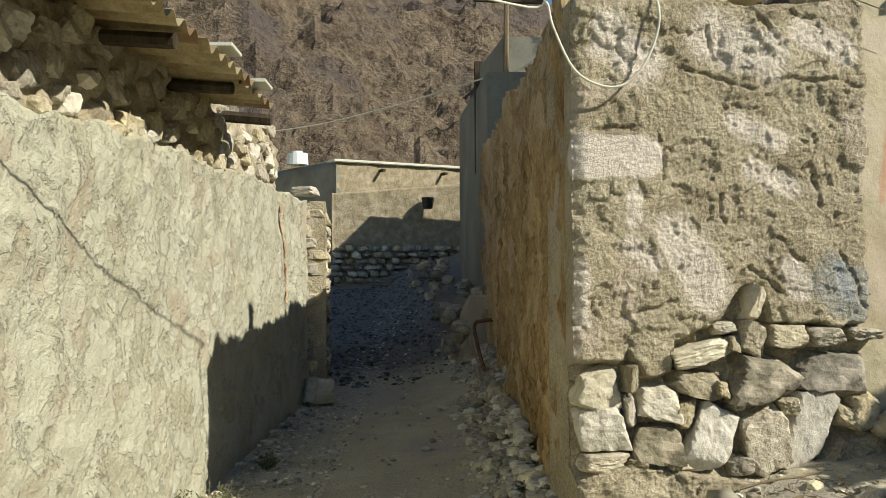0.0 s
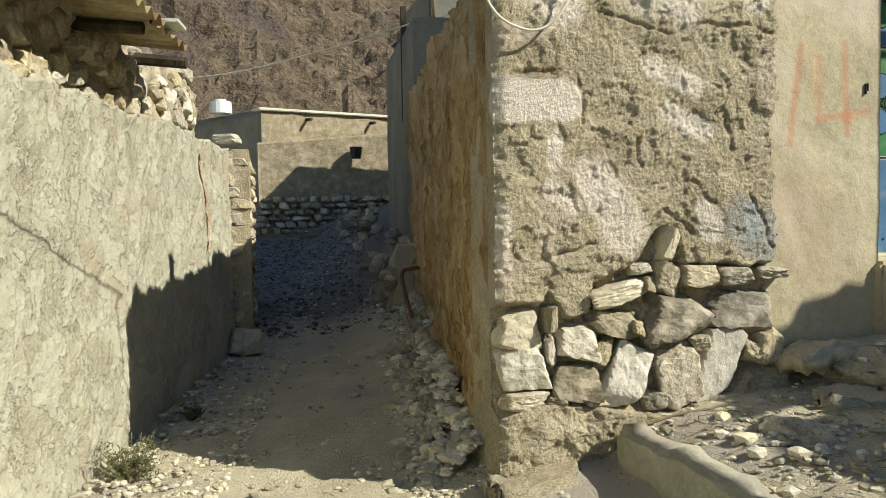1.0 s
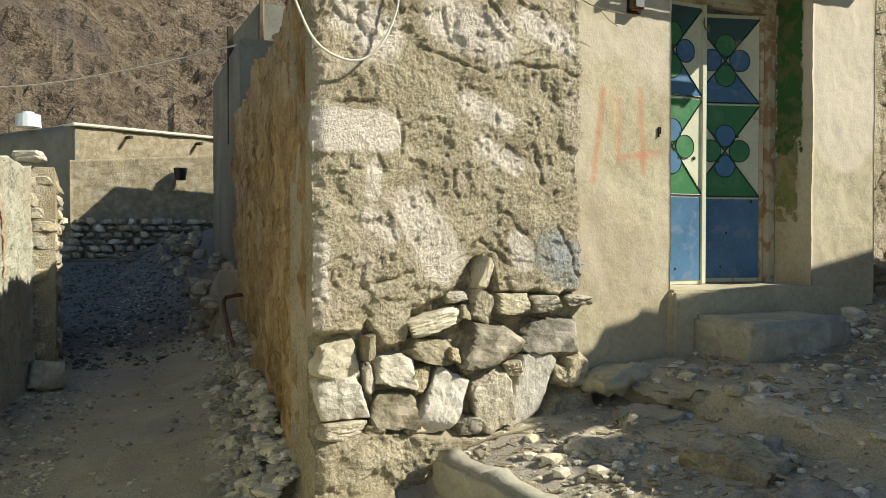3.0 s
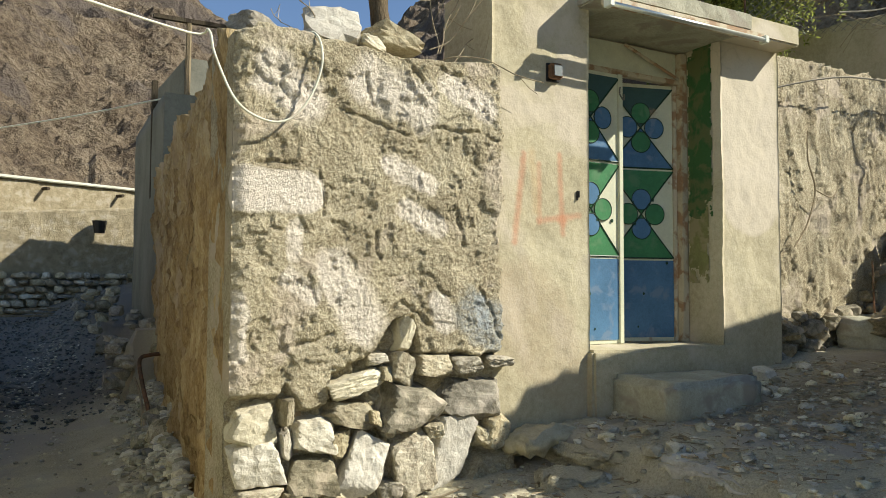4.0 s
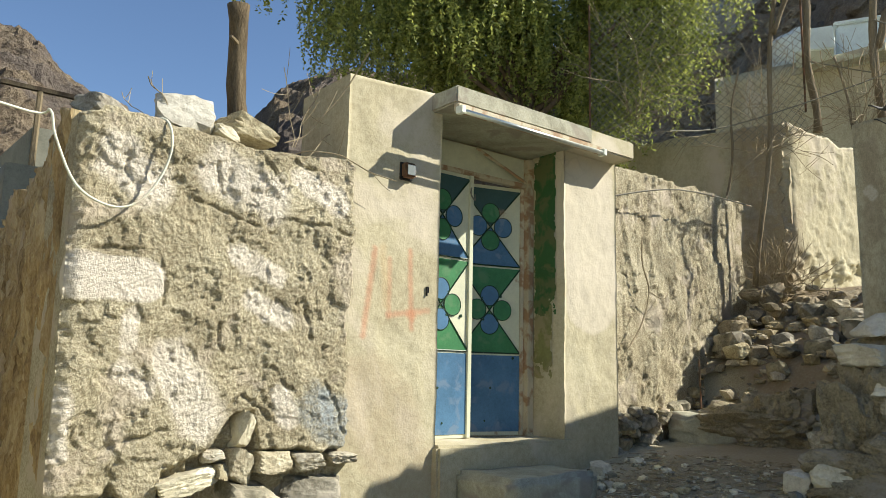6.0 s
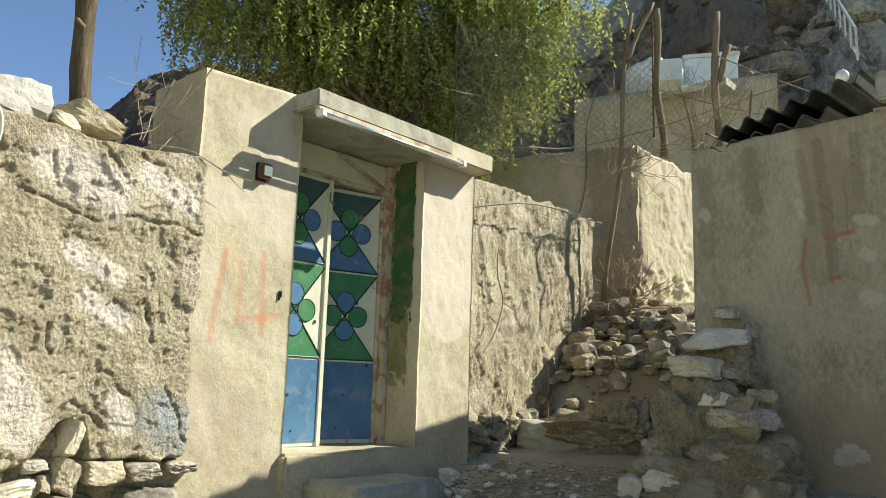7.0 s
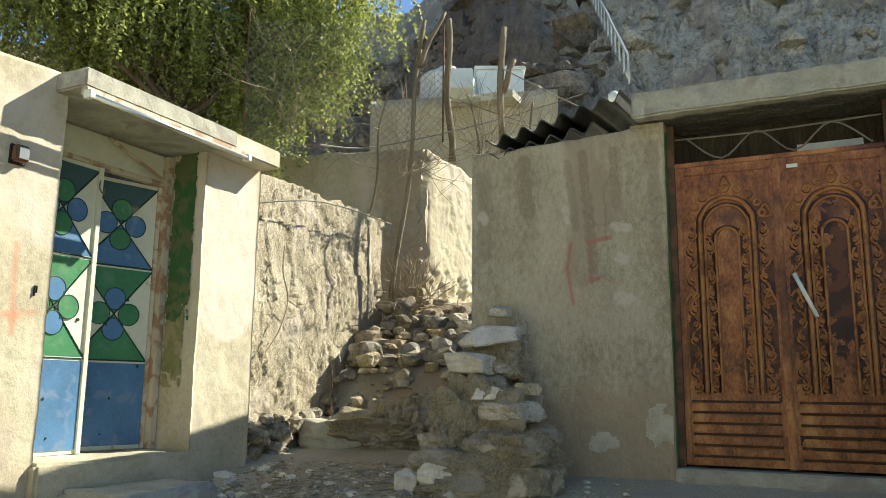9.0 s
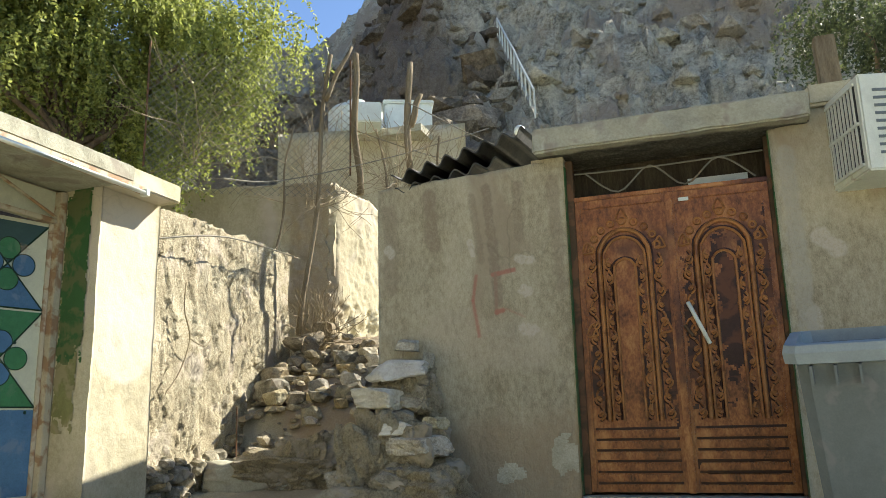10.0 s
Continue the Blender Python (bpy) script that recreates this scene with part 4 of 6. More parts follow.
part("body", one_box(-0.05, 0.04, -0.075, -0.02, -0.05, 0.05, bevel=0.01), P_RUST, flood)
part("lens", one_box(-0.035, 0.028, -0.079, -0.074, -0.035, 0.035), P_BIN, flood)
for k, (xa, za, w2, h2) in enumerate(((3.537, 2.12, 0.006, 0.06), (3.550, 2.13, 0.005, 0.04), (3.543, 2.15, 0.016, 0.006))):
    part("pen_mark", one_box(xa - w2 / 2, xa + w2 / 2, 3.917, 3.93, za - h2 / 2, za + h2 / 2), P_BLACK, pillar_l, "small black scribbled bar")


# ---- brown steel gate ----
def brown_leaf(parent, y_hinge, sign):
    leaf = part("leaf", one_box(0, 0.035, -0.33, 0.33, 0, 2.06, bevel=0.003), P_BROWN, parent)
    leaf.matrix_local = pose(6.0, y_hinge, 1.075)
    for a, b, c, d in ((-0.33, -0.29, 0, 2.06), (0.29, 0.33, 0, 2.06), (-0.29, 0.29, 0.0, 0.05), (-0.29, 0.29, 2.0, 2.06)):
        part("border", one_box(-0.012, 0.0, a, b, c, d, bevel=0.003), P_BROWN, leaf)
    for i in range(5):
        part("rib", one_box(-0.028, 0.002, -0.27, 0.27, 0.07 + i * 0.072, 0.12 + i * 0.072, bevel=0.006), P_BROWN, leaf)
    # dark strips stand in for the shade between the ribs
    for i in range(6):
        part("rib_groove", one_box(-0.003, 0.001, -0.28, 0.28, 0.052 + i * 0.072, 0.068 + i * 0.072), P_RELIEFSHADE, leaf)
    for hw, top, r in ((0.175, 1.62, 0.016), (0.145, 1.6, 0.009), (0.075, 1.52, 0.010)):
        pts = [(-0.008, -hw, 0.47), (-0.008, -hw, 0.8), (-0.008, -hw, 1.2), (-0.008, -hw, top)]
        pts += [(-0.008, -hw * math.cos(a), top + hw * 1.15 * math.sin(a)) for a in (0.5, 1.0, 1.57, 2.14, 2.64)]
        pts += [(-0.008, hw, top), (-0.008, hw, 1.2), (-0.008, hw, 0.8), (-0.008, hw, 0.47)]
        part("arch_moulding", tube(bmesh.new(), pts, r, 6), P_EMBOSSLIT, leaf)
        # dark twin behind each moulding stands in for its shaded outline
        part("arch_groove", tube(bmesh.new(), [(0.004, y * (1 + 0.018 / hw), z + 0.01) for _x, y, z in pts], 0.012, 5), P_RELIEFSHADE, leaf)
    part("inner_panel", one_box(-0.004, 0.002, -0.07, 0.07, 0.47, 1.5), P_BROWN, leaf)

    def scroll(y0, z0, s, flip):
        pts = [(-0.006, y0 + flip * s * k, z0 + s * q) for k, q in ((0, -1.0), (0.5, -0.6), (0.55, -0.1), (0.1, 0.1), (-0.2, -0.2), (0.05, -0.4), (0.4, 0.3), (0.1, 1.0))]
        # dark twin draws the shade beside the scroll
        part("scroll_groove", tube(bmesh.new(), [(0.003, y + 0.006, z - 0.006) for _x, y, z in pts], 0.011, 4), P_RELIEFSHADE, leaf)
        part("scroll", tube(bmesh.new(), pts, 0.009, 5), P_EMBOSSLIT, leaf)

    for k in range(11):
        z = 0.53 + k * 0.105
        for sy in (-1, 1):
            scroll(sy * 0.235, z, 0.05, 1 if k % 2 else -1)
            scroll(sy * 0.112, z, 0.044, -1 if k % 2 else 1)
    for k in range(9):
        a = 0.15 + k * 0.355
        y, z = -0.235 * math.cos(a), 1.66 + 0.225 * math.sin(a)
        ring = [(-0.006, y + 0.022 * math.cos(b), z + 0.022 * math.sin(b)) for b in (0, 1.05, 2.1, 3.14, 4.19, 5.24, 6.28)]
        part("rosette", tube(bmesh.new(), ring, 0.009, 5), P_EMBOSSLIT, leaf)
    for y, z in ((0, 1.93), (-0.255, 1.7), (0.255, 1.7), (0.255, 1.1), (-0.255, 1.1)):
        tri = [(-0.006, y - 0.04, z - 0.03), (-0.006, y, z + 0.05), (-0.006, y + 0.04, z - 0.03), (-0.006, y - 0.04, z - 0.03)]
        part("star_point", tube(bmesh.new(), tri, 0.008, 5), P_EMBOSSLIT, leaf)
    return leaf


door_2 = thing("door_2", "rust-brown embossed double steel gate, closed", "door", kind="structure")
leaf_a = brown_leaf(door_2, 0.175, -1)
leaf_b = brown_leaf(door_2, -0.495, 1)
part("meeting_stile", one_box(5.975, 6.0, -0.185, -0.135, 1.07, 3.135, bevel=0.006), P_BROWN, door_2)
part("frame_post", one_box(5.985, 6.05, 0.508, 0.558, 1.06, 3.46, bevel=0.004), P_RUST, door_2)
part("frame_post", one_box(5.985, 6.05, -0.858, -0.828, 1.06, 3.46, bevel=0.004), P_RUST, door_2)
part("frame_head", one_box(5.985, 6.05, -0.828, 0.508, 3.137, 3.17, bevel=0.004), P_BROWN, door_2)
handle = part("handle", rod(bmesh.new(), (5.93, -0.235, 2.33), (5.93, -0.355, 2.04), 0.014, seg=10), P_WHITE, door_2, "white painted pull bar", smooth=True)
for y, z in ((-0.245, 2.305), (-0.345, 2.065)):
    part("handle_foot", rod(bmesh.new(), (5.93, y, z), (6.0, y, z), 0.012, seg=8), P_RUST, door_2)
part("bolt", rod(bmesh.new(), (5.975, -0.20, 2.18), (5.975, -0.25, 2.10), 0.012, seg=8), P_RUST, door_2)
part("plate", one_box(5.982, 5.99, -0.30, -0.23, 3.06, 3.085), P_WHITE, door_2, "small worn metal label plate")
grille = []
for y in np.linspace(0.42, -0.76, 6):
    grille.append((6.02, float(y), 3.19 if len(grille) % 2 else 3.36))
part("transom_grille", tube(bmesh.new(), grille, 0.007, 6), P_WIRE, door_2)
part("transom_grille", tube(bmesh.new(), [(6.02, 0.5, 3.36), (6.02, -0.1, 3.35), (6.02, -0.82, 3.37)], 0.007, 6), P_WIRE, door_2)
tagged(part("reveal_paint", one_box(5.915, 6.19, 0.553, 0.559, 1.06, 3.40), P_REVEAL), "dark green paint on the brown gate's reveal", "paint", kind="structure")
tagged(part("reveal_paint", one_box(5.90, 6.19, -0.859, -0.853, 1.06, 3.47), P_REVEAL), "dark green paint on the brown gate's reveal", "paint", kind="structure")
tin_sheet = part("packing_panel", one_box(6.28, 6.31, -0.72, -0.30, 3.02, 3.30), P_TANK)
tagged(tin_sheet, "pale board leaning behind the gate's transom", "board")


# ---- paint strokes and patches on walls ----
def patch(place, relief, u0, u1, z0, z1, seed, res=0.02, ragged=0.35, lift=0.004, square=False):
    """A thin coat on a wall: place(u, z, out) gives the point, relief the wall's own relief there."""
    bm = bmesh.new()
    nu, nv = max(4, int((u1 - u0) / res)), max(4, int((z1 - z0) / res))
    grid = {}

    def inside(i, j):
        a, b = (i + 0.5) / nu * 2 - 1, (j + 0.5) / nv * 2 - 1
        k = fbm((u0 + i * res) * 9 + seed, (z0 + j * res) * 9, seed) * ragged
        return (max(abs(a), abs(b)) if square else math.hypot(a, b)) + k < (0.93 if square else 0.9)

    def vert(i, j):
        if (i, j) not in grid:
            u, z = u0 + (u1 - u0) * i / nu, z0 + (z1 - z0) * j / nv
            grid[i, j] = bm.verts.new(place(u, z, relief(u, z) + lift))
        return grid[i, j]

    for i in range(nu):
        for j in range(nv):
            if inside(i, j):
                bm.faces.new((vert(i, j), vert(i + 1, j), vert(i + 1, j + 1), vert(i, j + 1)))
    return bm


part("green_coat", patch(on_reveal, bare, 0.0, 0.245, 2.05, 3.42, 210, 0.010, 0.22, 0.004, True), P_REVEAL, reveal, "dark green flaking coat")
part("olive_coat", patch(on_reveal, bare, 0.0, 0.20, 1.55, 2.75, 211, 0.010, 0.45, 0.0025, True), P_OLIVE, reveal, "thin olive undercoat")
on_east = lambda u, z, o: (5.906 - o, 2.06 - u, z)
ey = lambda px: 2.06 - (0.891 + (925 - px) * 0.00456)
ez = lambda py: 2.736 - (py - 456) * 0.00395
for k, (a, b, c, d) in enumerate(((868, 820, 915, 862), (955, 775, 1022, 850))):
    part("lime_patch", patch(on_east, east_relief, ey(a), min(ey(c), 1.49), ez(d), ez(b), 44 + k, 0.010, 0.7, 0.006), P_PALE, e1, "pale lime dab", True)
on_west = lambda u, z, o: tuple(lw(7.70 + 0.10 * math.sin((z - 0.9) * 4.5) + u, o, z))
part("paint_stroke", patch(on_west, lambda u, z: west_relief(u + 11.85, z), 0.0, 0.05, 1.05, 2.05, 60, 0.01, 0.8, 0.014, True), P_RED, wall_west, "faded red spray-paint line", True)
on_gate = lambda u, z, o: (5.9995 - o, 0.505 - u, z)
flat = lambda u, z: 0.0
P_SOOT = paint("blackened_gate_paint", (0.05, 0.022, 0.014), rough=0.45, wear=(0.13, 0.05, 0.02), wear_at=0.5, var=0.3)
P_STREAK = paint("bleached_orange_gate_paint", (0.40, 0.20, 0.075), rough=0.45, wear=(0.26, 0.10, 0.035), wear_at=0.5, var=0.2)
for k, (ua, ub, za, zb, mt) in enumerate(((0.90, 1.12, 1.62, 2.86, 0), (0.70, 0.80, 1.6, 2.7, 0), (1.24, 1.33, 2.2, 3.0, 0), (0.05, 0.13, 1.6, 2.3, 0), (0.56, 0.66, 1.5, 2.5, 0), (0.66, 1.28, 1.1, 1.35, 0),
                                         (0.14, 0.19, 1.7, 2.6, 1), (0.40, 0.45, 1.55, 2.3, 1), (0.30, 0.36, 1.6, 1.95, 1), (0.82, 0.88, 1.9, 2.5, 1), (0.72, 1.2, 1.12, 1.3, 1))):
    part("worn_patch", patch(on_gate, flat, ua, ub, za, zb, 110 + k, 0.012, 1.0, 0.0045 if 0.86 < ua < 1.0 else 0.002), P_STREAK if mt else P_SOOT, door_2, "bleached orange wear" if mt else "blackened worn paint")

# ---- single stones ----
def stone(name, parent, x, y, z, w, d, h, mat, seed, rot=(0, 0, 0), sub=3, rough=0.075):
    ob = part(name, rock(w, d, h, seed, sub, rough=rough), mat, parent)
    ob.matrix_local = pose(x, y, z, *rot)
    return ob


# exposed stones in the base of the north wall: x, z, width, height, kind (0 tan, 1 pale, 2 dark), tilt
LOW = [(1.35, 0.80, 0.26, 0.25, 1, 2), (1.37, 0.58, 0.31, 0.26, 1, -3), (1.36, 0.42, 0.28, 0.11, 0, 2), (1.68, 0.72, 0.27, 0.21, 1, 4), (1.66, 0.50, 0.29, 0.22, 2, 2), (1.91, 0.98, 0.35, 0.13, 1, -14),
       (1.89, 0.81, 0.34, 0.18, 0, 8), (2.19, 1.04, 0.19, 0.18, 0, 20), (2.21, 1.24, 0.12, 0.24, 1, 12), (2.05, 1.11, 0.11, 0.08, 0, -10), (2.40, 1.06, 0.27, 0.13, 0, 3), (2.63, 1.05, 0.23, 0.12, 0, -4),
       (2.87, 1.06, 0.20, 0.09, 0, 0), (2.25, 0.83, 0.38, 0.29, 2, 4), (2.69, 0.84, 0.52, 0.27, 2, 6), (1.98, 0.53, 0.32, 0.40, 1, 10), (2.28, 0.50, 0.27, 0.38, 0, -8), (2.53, 0.55, 0.32, 0.46, 1, 18),
       (2.85, 0.64, 0.23, 0.21, 0, 0), (1.52, 0.85, 0.07, 0.17, 0, 6), (1.53, 0.68, 0.08, 0.19, 0, -5), (2.08, 1.02, 0.08, 0.09, 0, 0), (1.83, 0.66, 0.12, 0.16, 0, 0), (2.12, 0.70, 0.10, 0.10, 0, 10),
       (2.41, 0.68, 0.12, 0.10, 0, 0), (1.80, 0.40, 0.18, 0.10, 0, 0), (2.12, 0.38, 0.14, 0.12, 2, 0), (2.74, 0.62, 0.12, 0.14, 0, 0), (1.56, 0.40, 0.14, 0.08, 0, 5), (2.02, 0.78, 0.09, 0.1, 0, 0)]
for k, (x, z, w, h, kind, lean) in enumerate(LOW):
    stone("stone", wall_north, x, 3.915 + 0.02 * math.sin(k * 2.3), z, w * 1.06, 0.27, h * 1.08, (M_STONE, M_WHITESTONE, M_DARKSTONE)[kind], 100 + k, (0, lean, 5 * math.sin(k * 3.1)), 4)

# ---- on top of the north wall ----
for nm, x, y, z, w, d, h, mat, sd, label in (
        ("loose_stone", 1.80, 3.99, 2.99, 0.34, 0.30, 0.27, M_WHITESTONE, 301, "pale angular stone on the wall top"),
        ("loose_stone", 2.20, 4.02, 2.965, 0.40, 0.28, 0.15, M_STONE, 302, "flat tan stone on the wall top"),
        ("loose_stone", 1.36, 4.05, 2.93, 0.26, 0.25, 0.13, M_STONE, 303, "low tan stone on the wall top"),
        ("loose_stone", 2.02, 3.93, 2.90, 0.20, 0.16, 0.07, M_WHITESTONE, 304, "thin pale stone on the wall top")):
    tagged(stone(nm, None, x, y, z, w, d, h, mat, sd, (0, 6, 20 * math.sin(sd))), label, "stone", group="stones on the wall top")
post = thing("wooden_post", "weathered grey timber post leaning behind the wall", "post", (2.42, 4.45, 2.55))
part("shaft", rod(bmesh.new(), (0, 0, -0.1), (-0.19, -0.13, 1.36), 0.060, 0.066, 10, 0.03, 14, 4), M_DARKTIMBER, post, smooth=True)
part("stub", rod(bmesh.new(), (-0.12, -0.1, 1.08), (-0.24, -0.16, 1.12), 0.02, 0.012, 6), M_WOOD, post)


def twig_bush(name, label, base, n, length, seed, spread=0.5, lean=(0, 0, 1), mat=None, r=0.004):
    t = thing(name, label, "dry twigs", base)
    rng = random.Random(seed)
    bm = bmesh.new()
    for _ in range(n):
        d = (Vector(lean) + Vector([rng.gauss(0, spread) for _ in range(3)])).normalized()
        p = Vector([rng.gauss(0, 0.04) for _ in range(3)])
        pts = [p]
        for _k in range(5):
            d = (d + Vector([rng.gauss(0, 0.28) for _ in range(3)])).normalized()
            p = p + d * length / 5 * rng.uniform(0.6, 1.2)
            pts.append(p)
        tube(bm, pts, r * rng.uniform(0.5, 1.1), 4)
        for q in pts[2:5]:
            d2 = (d + Vector([rng.gauss(0, 0.8) for _ in range(3)])).normalized()
            tube(bm, [q, q + d2 * length * 0.14, q + d2 * length * 0.25 + Vector((0, 0, 0.02))], r * 0.5, 3)
    tagged(part("stem_tangle", bm, mat or P_TWIG, t), kind="stuff")
    return t


twig_bush("dry_branch", "bare thorny branch sprawling over the wall top", (2.45, 3.92, 2.90), 5, 0.75, 11, 0.5, (0.8, -0.1, 0.8))
twig_bush("dry_branch", "bare dry twigs standing on the wall top", (1.62, 3.95, 2.92), 2, 0.3, 12, 0.4)

cable = thing("cable", "loose white electric cable looped over the wall corner", "cable", (0, 0, 0))
part("sheath", tube(bmesh.new(), [(-1.9, 1.15, 2.62), (-0.48, 2.47, 2.585), (0.25, 3.12, 2.65), (0.99, 3.85, 2.78), (1.07, 3.79, 2.79), (1.10, 3.77, 2.66), (1.21, 3.765, 2.44), (1.37, 3.765, 2.36), (1.50, 3.765, 2.39), (1.61, 3.77, 2.53), (1.67, 3.775, 2.72), (1.65, 3.83, 2.88), (1.58, 4.0, 2.9)], 0.0065, 7), P_CABLE, cable, smooth=True)
wire = thing("overhead_wire", "thin pale wire slung across the lane", "wire")
part("strand", tube(bmesh.new(), [(-2.2, 19.6, 4.55), (-0.5, 16.5, 4.25), (1.0, 13.4, 4.1), (2.2, 11.2, 4.12)], 0.012, 5), P_CABLE, wire)

# ---- left wall: stones of the upper course and the tin eave ----
rng = random.Random(7)
for k in range(84):
    y = 2.6 + 5.0 * ((k * 0.618) % 1.0)
    z = 2.12 + 0.035 * (y - 4) + 0.52 * rng.random()
    p = lw(y, -0.075, z)
    stone("stone", wall_upper, p.x, p.y, p.z, rng.uniform(0.10, 0.26), 0.17, rng.uniform(0.09, 0.20), M_WHITESTONE if k % 3 == 0 and z < 2.5 else M_STONE, 400 + k, (0, rng.uniform(-20, 20), 90 - LW), 3)


def tin_sheet_mesh(length, width, waves, amp, thick=0.004):
    """A corrugated sheet: waves across x, ridges along y."""
    nx = waves * 8
    verts, faces = [], []
    for side in (0, 1):
        for j in (0, 1):
            for i in range(nx + 1):
                verts.append((width * i / nx, length * j, amp * math.cos(6.2832 * waves * i / nx) + thick * side))
    m = nx + 1
    for i in range(nx):
        faces.append((i, i + m, i + 1 + m, i + 1))
        faces.append((2 * m + i, 2 * m + i + 1, 3 * m + i + 1, 3 * m + i))
        faces.append((i, i + 1, 2 * m + i + 1, 2 * m + i))
        faces.append((m + i, 3 * m + i, 3 * m + i + 1, m + i + 1))
    me = bpy.data.meshes.new("sheet")
    me.from_pydata(verts, [], faces)
    return me


eave = thing("tin_roof", "corrugated tin roof sheets jutting over the lane wall", "roof", (0, 0, 0), kind="structure")
for k, (y0, out) in enumerate(((0.6, 0.44), (1.5, 0.41), (2.4, 0.45), (3.3, 0.39), (4.15, 0.43), (4.85, 0.38))):
    p = lw(y0, out, 2.68 - 0.02 * k + 0.012 * (k % 2))
    sh = part("roof_sheet", tin_sheet_mesh(1.7, 0.95, 6, 0.028), M_TIN, eave)
    sh.matrix_local = Matrix.Translation(p) @ pose(0, 0, 0, 0, 0, 90 - LW) @ pose(0, 0, 0, 6, 0, 0)
for k in range(6):
    p = lw(1.0 + k * 0.98, 0.34, 2.62 - 0.02 * k)
    q = lw(1.0 + k * 0.98, -1.0, 2.73 - 0.02 * k)
    part("rafter", rod(bmesh.new(), p, q, 0.04, 0.045, 7, 0.01, 4, k), M_DARKWOOD, eave)
for k, (y0, o) in enumerate(((3.62, 0.30), (4.55, 0.27), (5.3, 0.27))):
    p = lw(y0, o + 0.13, 2.71 - 0.03 * k)
    b = part("edge_strip", one_box(-0.1, 0.1, -0.07, 0.07, -0.012, 0.012, bevel=0.003), M_TINEDGE, eave)
    b.matrix_local = Matrix.Translation(p) @ pose(0, 0, 0, 0, 4, 90 - LW)
tagged(part("ceiling_west", one_box(-8, -2.4, -4, 7.0, 2.9, 3.0), M_TIN), "tin roof over the lane house", "roof", kind="structure")
# stone stub wall past the plaster
stub = part("wall_stub", wall_mesh((-0.17, 12.2), (-0.10, 12.3), -0.2, lambda u: 2.0, 0.2, 0.1, lambda u, z: 0.0), M_ROUGH)
tagged(stub, "rough dry-stone wall end beside the lane", "wall", kind="structure")
part("core", one_box(-0.42, -0.10, 9.13, 12.2, -0.3, 2.16), M_ROUGH, stub)
rng = random.Random(9)
for k in range(70):
    face = k % 5 < 2
    z = -0.1 + 2.25 * ((k // 5) + rng.uniform(-0.2, 0.2)) / 14
    if face:
        x, y, w, d = rng.uniform(-0.36, -0.16), 9.17, rng.uniform(0.18, 0.28), 0.14
    else:
        x, y, w, d = -0.14 + 0.015 * (k % 3), 9.3 + 2.8 * rng.random(), 0.14, rng.uniform(0.2, 0.5)
    stone("stone", stub, x, y, z, w, d, rng.uniform(0.12, 0.2), M_STONE, 500 + k, (0, 0, rng.uniform(-8, 8)), 2)
stone("stone", stub, -0.33, 9.1, 2.26, 0.34, 0.3, 0.12, M_WHITESTONE, 590)
jamb = part("white_post", one_box(-0.445, -0.415, 8.97, 9.03, -0.1, 2.15), P_WHITE)
tagged(jamb, "slim white painted post at the wall end", "post")
tagged(stone("loose_stone", None, -0.17, 8.75, 0.04, 0.42, 0.4, 0.32, M_WHITESTONE, 591), "pale boulder at the foot of the wall end", "stone")

# ---- rubble bank on the right of the lane ----
bank = part("rubble_bank", wall_mesh((2.1, 22.0), (1.55, 9.6), -0.1, lambda u: 0.75 + 0.06 * u * 0.3 + 0.1 * fbm(u * 1.5, 0, 3), 1.6, 0.15, lambda u, z: 0.12 * fbm(u * 2, z * 3, 90.0) - 0.15 * z), M_GROUND)
tagged(bank, "low bank of dark loose rubble along the lane", "bank", kind="structure")
rng = random.Random(13)
for k in range(110):
    y = 7.2 + 14 * rng.random() ** 1.7
    x = 1.50 + (y - 9.0) * 0.045 + rng.uniform(-0.06, 0.5)
    if y < 9.4:
        x = 1.25 + (y - 4.0) * 0.125 + rng.uniform(-0.15, 0.2)
    z = gz(x, y) + (rng.random() * 0.75 if y > 9.4 else rng.random() * 0.12)
    s = rng.uniform(0.12, 0.36)
    stone("stone", bank, x, y, z, s, s * 0.9, s * rng.uniform(0.45, 0.8), M_STONE if k % 3 else M_DARKSTONE, 600 + k, (rng.uniform(-15, 15), rng.uniform(-15, 15), rng.uniform(0, 180)), 2)
pipe = thing("bent_pipe", "rusty bent iron pipe by the mud wall", "pipe")
part("bar", tube(bmesh.new(), [(1.55, 7.2, -0.05), (1.56, 8.0, 0.25), (1.57, 8.6, 0.55), (1.60, 8.9, 0.72), (1.72, 8.95, 0.76), (1.85, 8.95, 0.77)], 0.022, 7), P_RUST, pipe, smooth=True)
stick = thing("stick", "pale dry stick leaning in the lane rubble", "stick")
part("rod", rod(bmesh.new(), (1.48, 7.3, 0.02), (1.55, 8.9, 0.52), 0.02, 0.014, 6, 0.02, 6, 3), P_TWIG, stick)

# rubble face of the retaining wall
rng = random.Random(17)
for k in range(150):
    row = k // 25
    x = -1.6 + (k % 25) * 0.33 + rng.uniform(-0.08, 0.08) + 0.15 * (row % 2)
    z = 0.85 + row * 0.19
    stone("stone", wall_ret, x, 23.95 + 0.03 * x, z, rng.uniform(0.2, 0.5), 0.3, rng.uniform(0.12, 0.28), (M_STONE, M_DARKSTONE, M_STONE, M_WHITESTONE, M_STONE)[(k * 7 + row) % 5], 700 + k % 40, (0, rng.uniform(-10, 10), 0), 1)
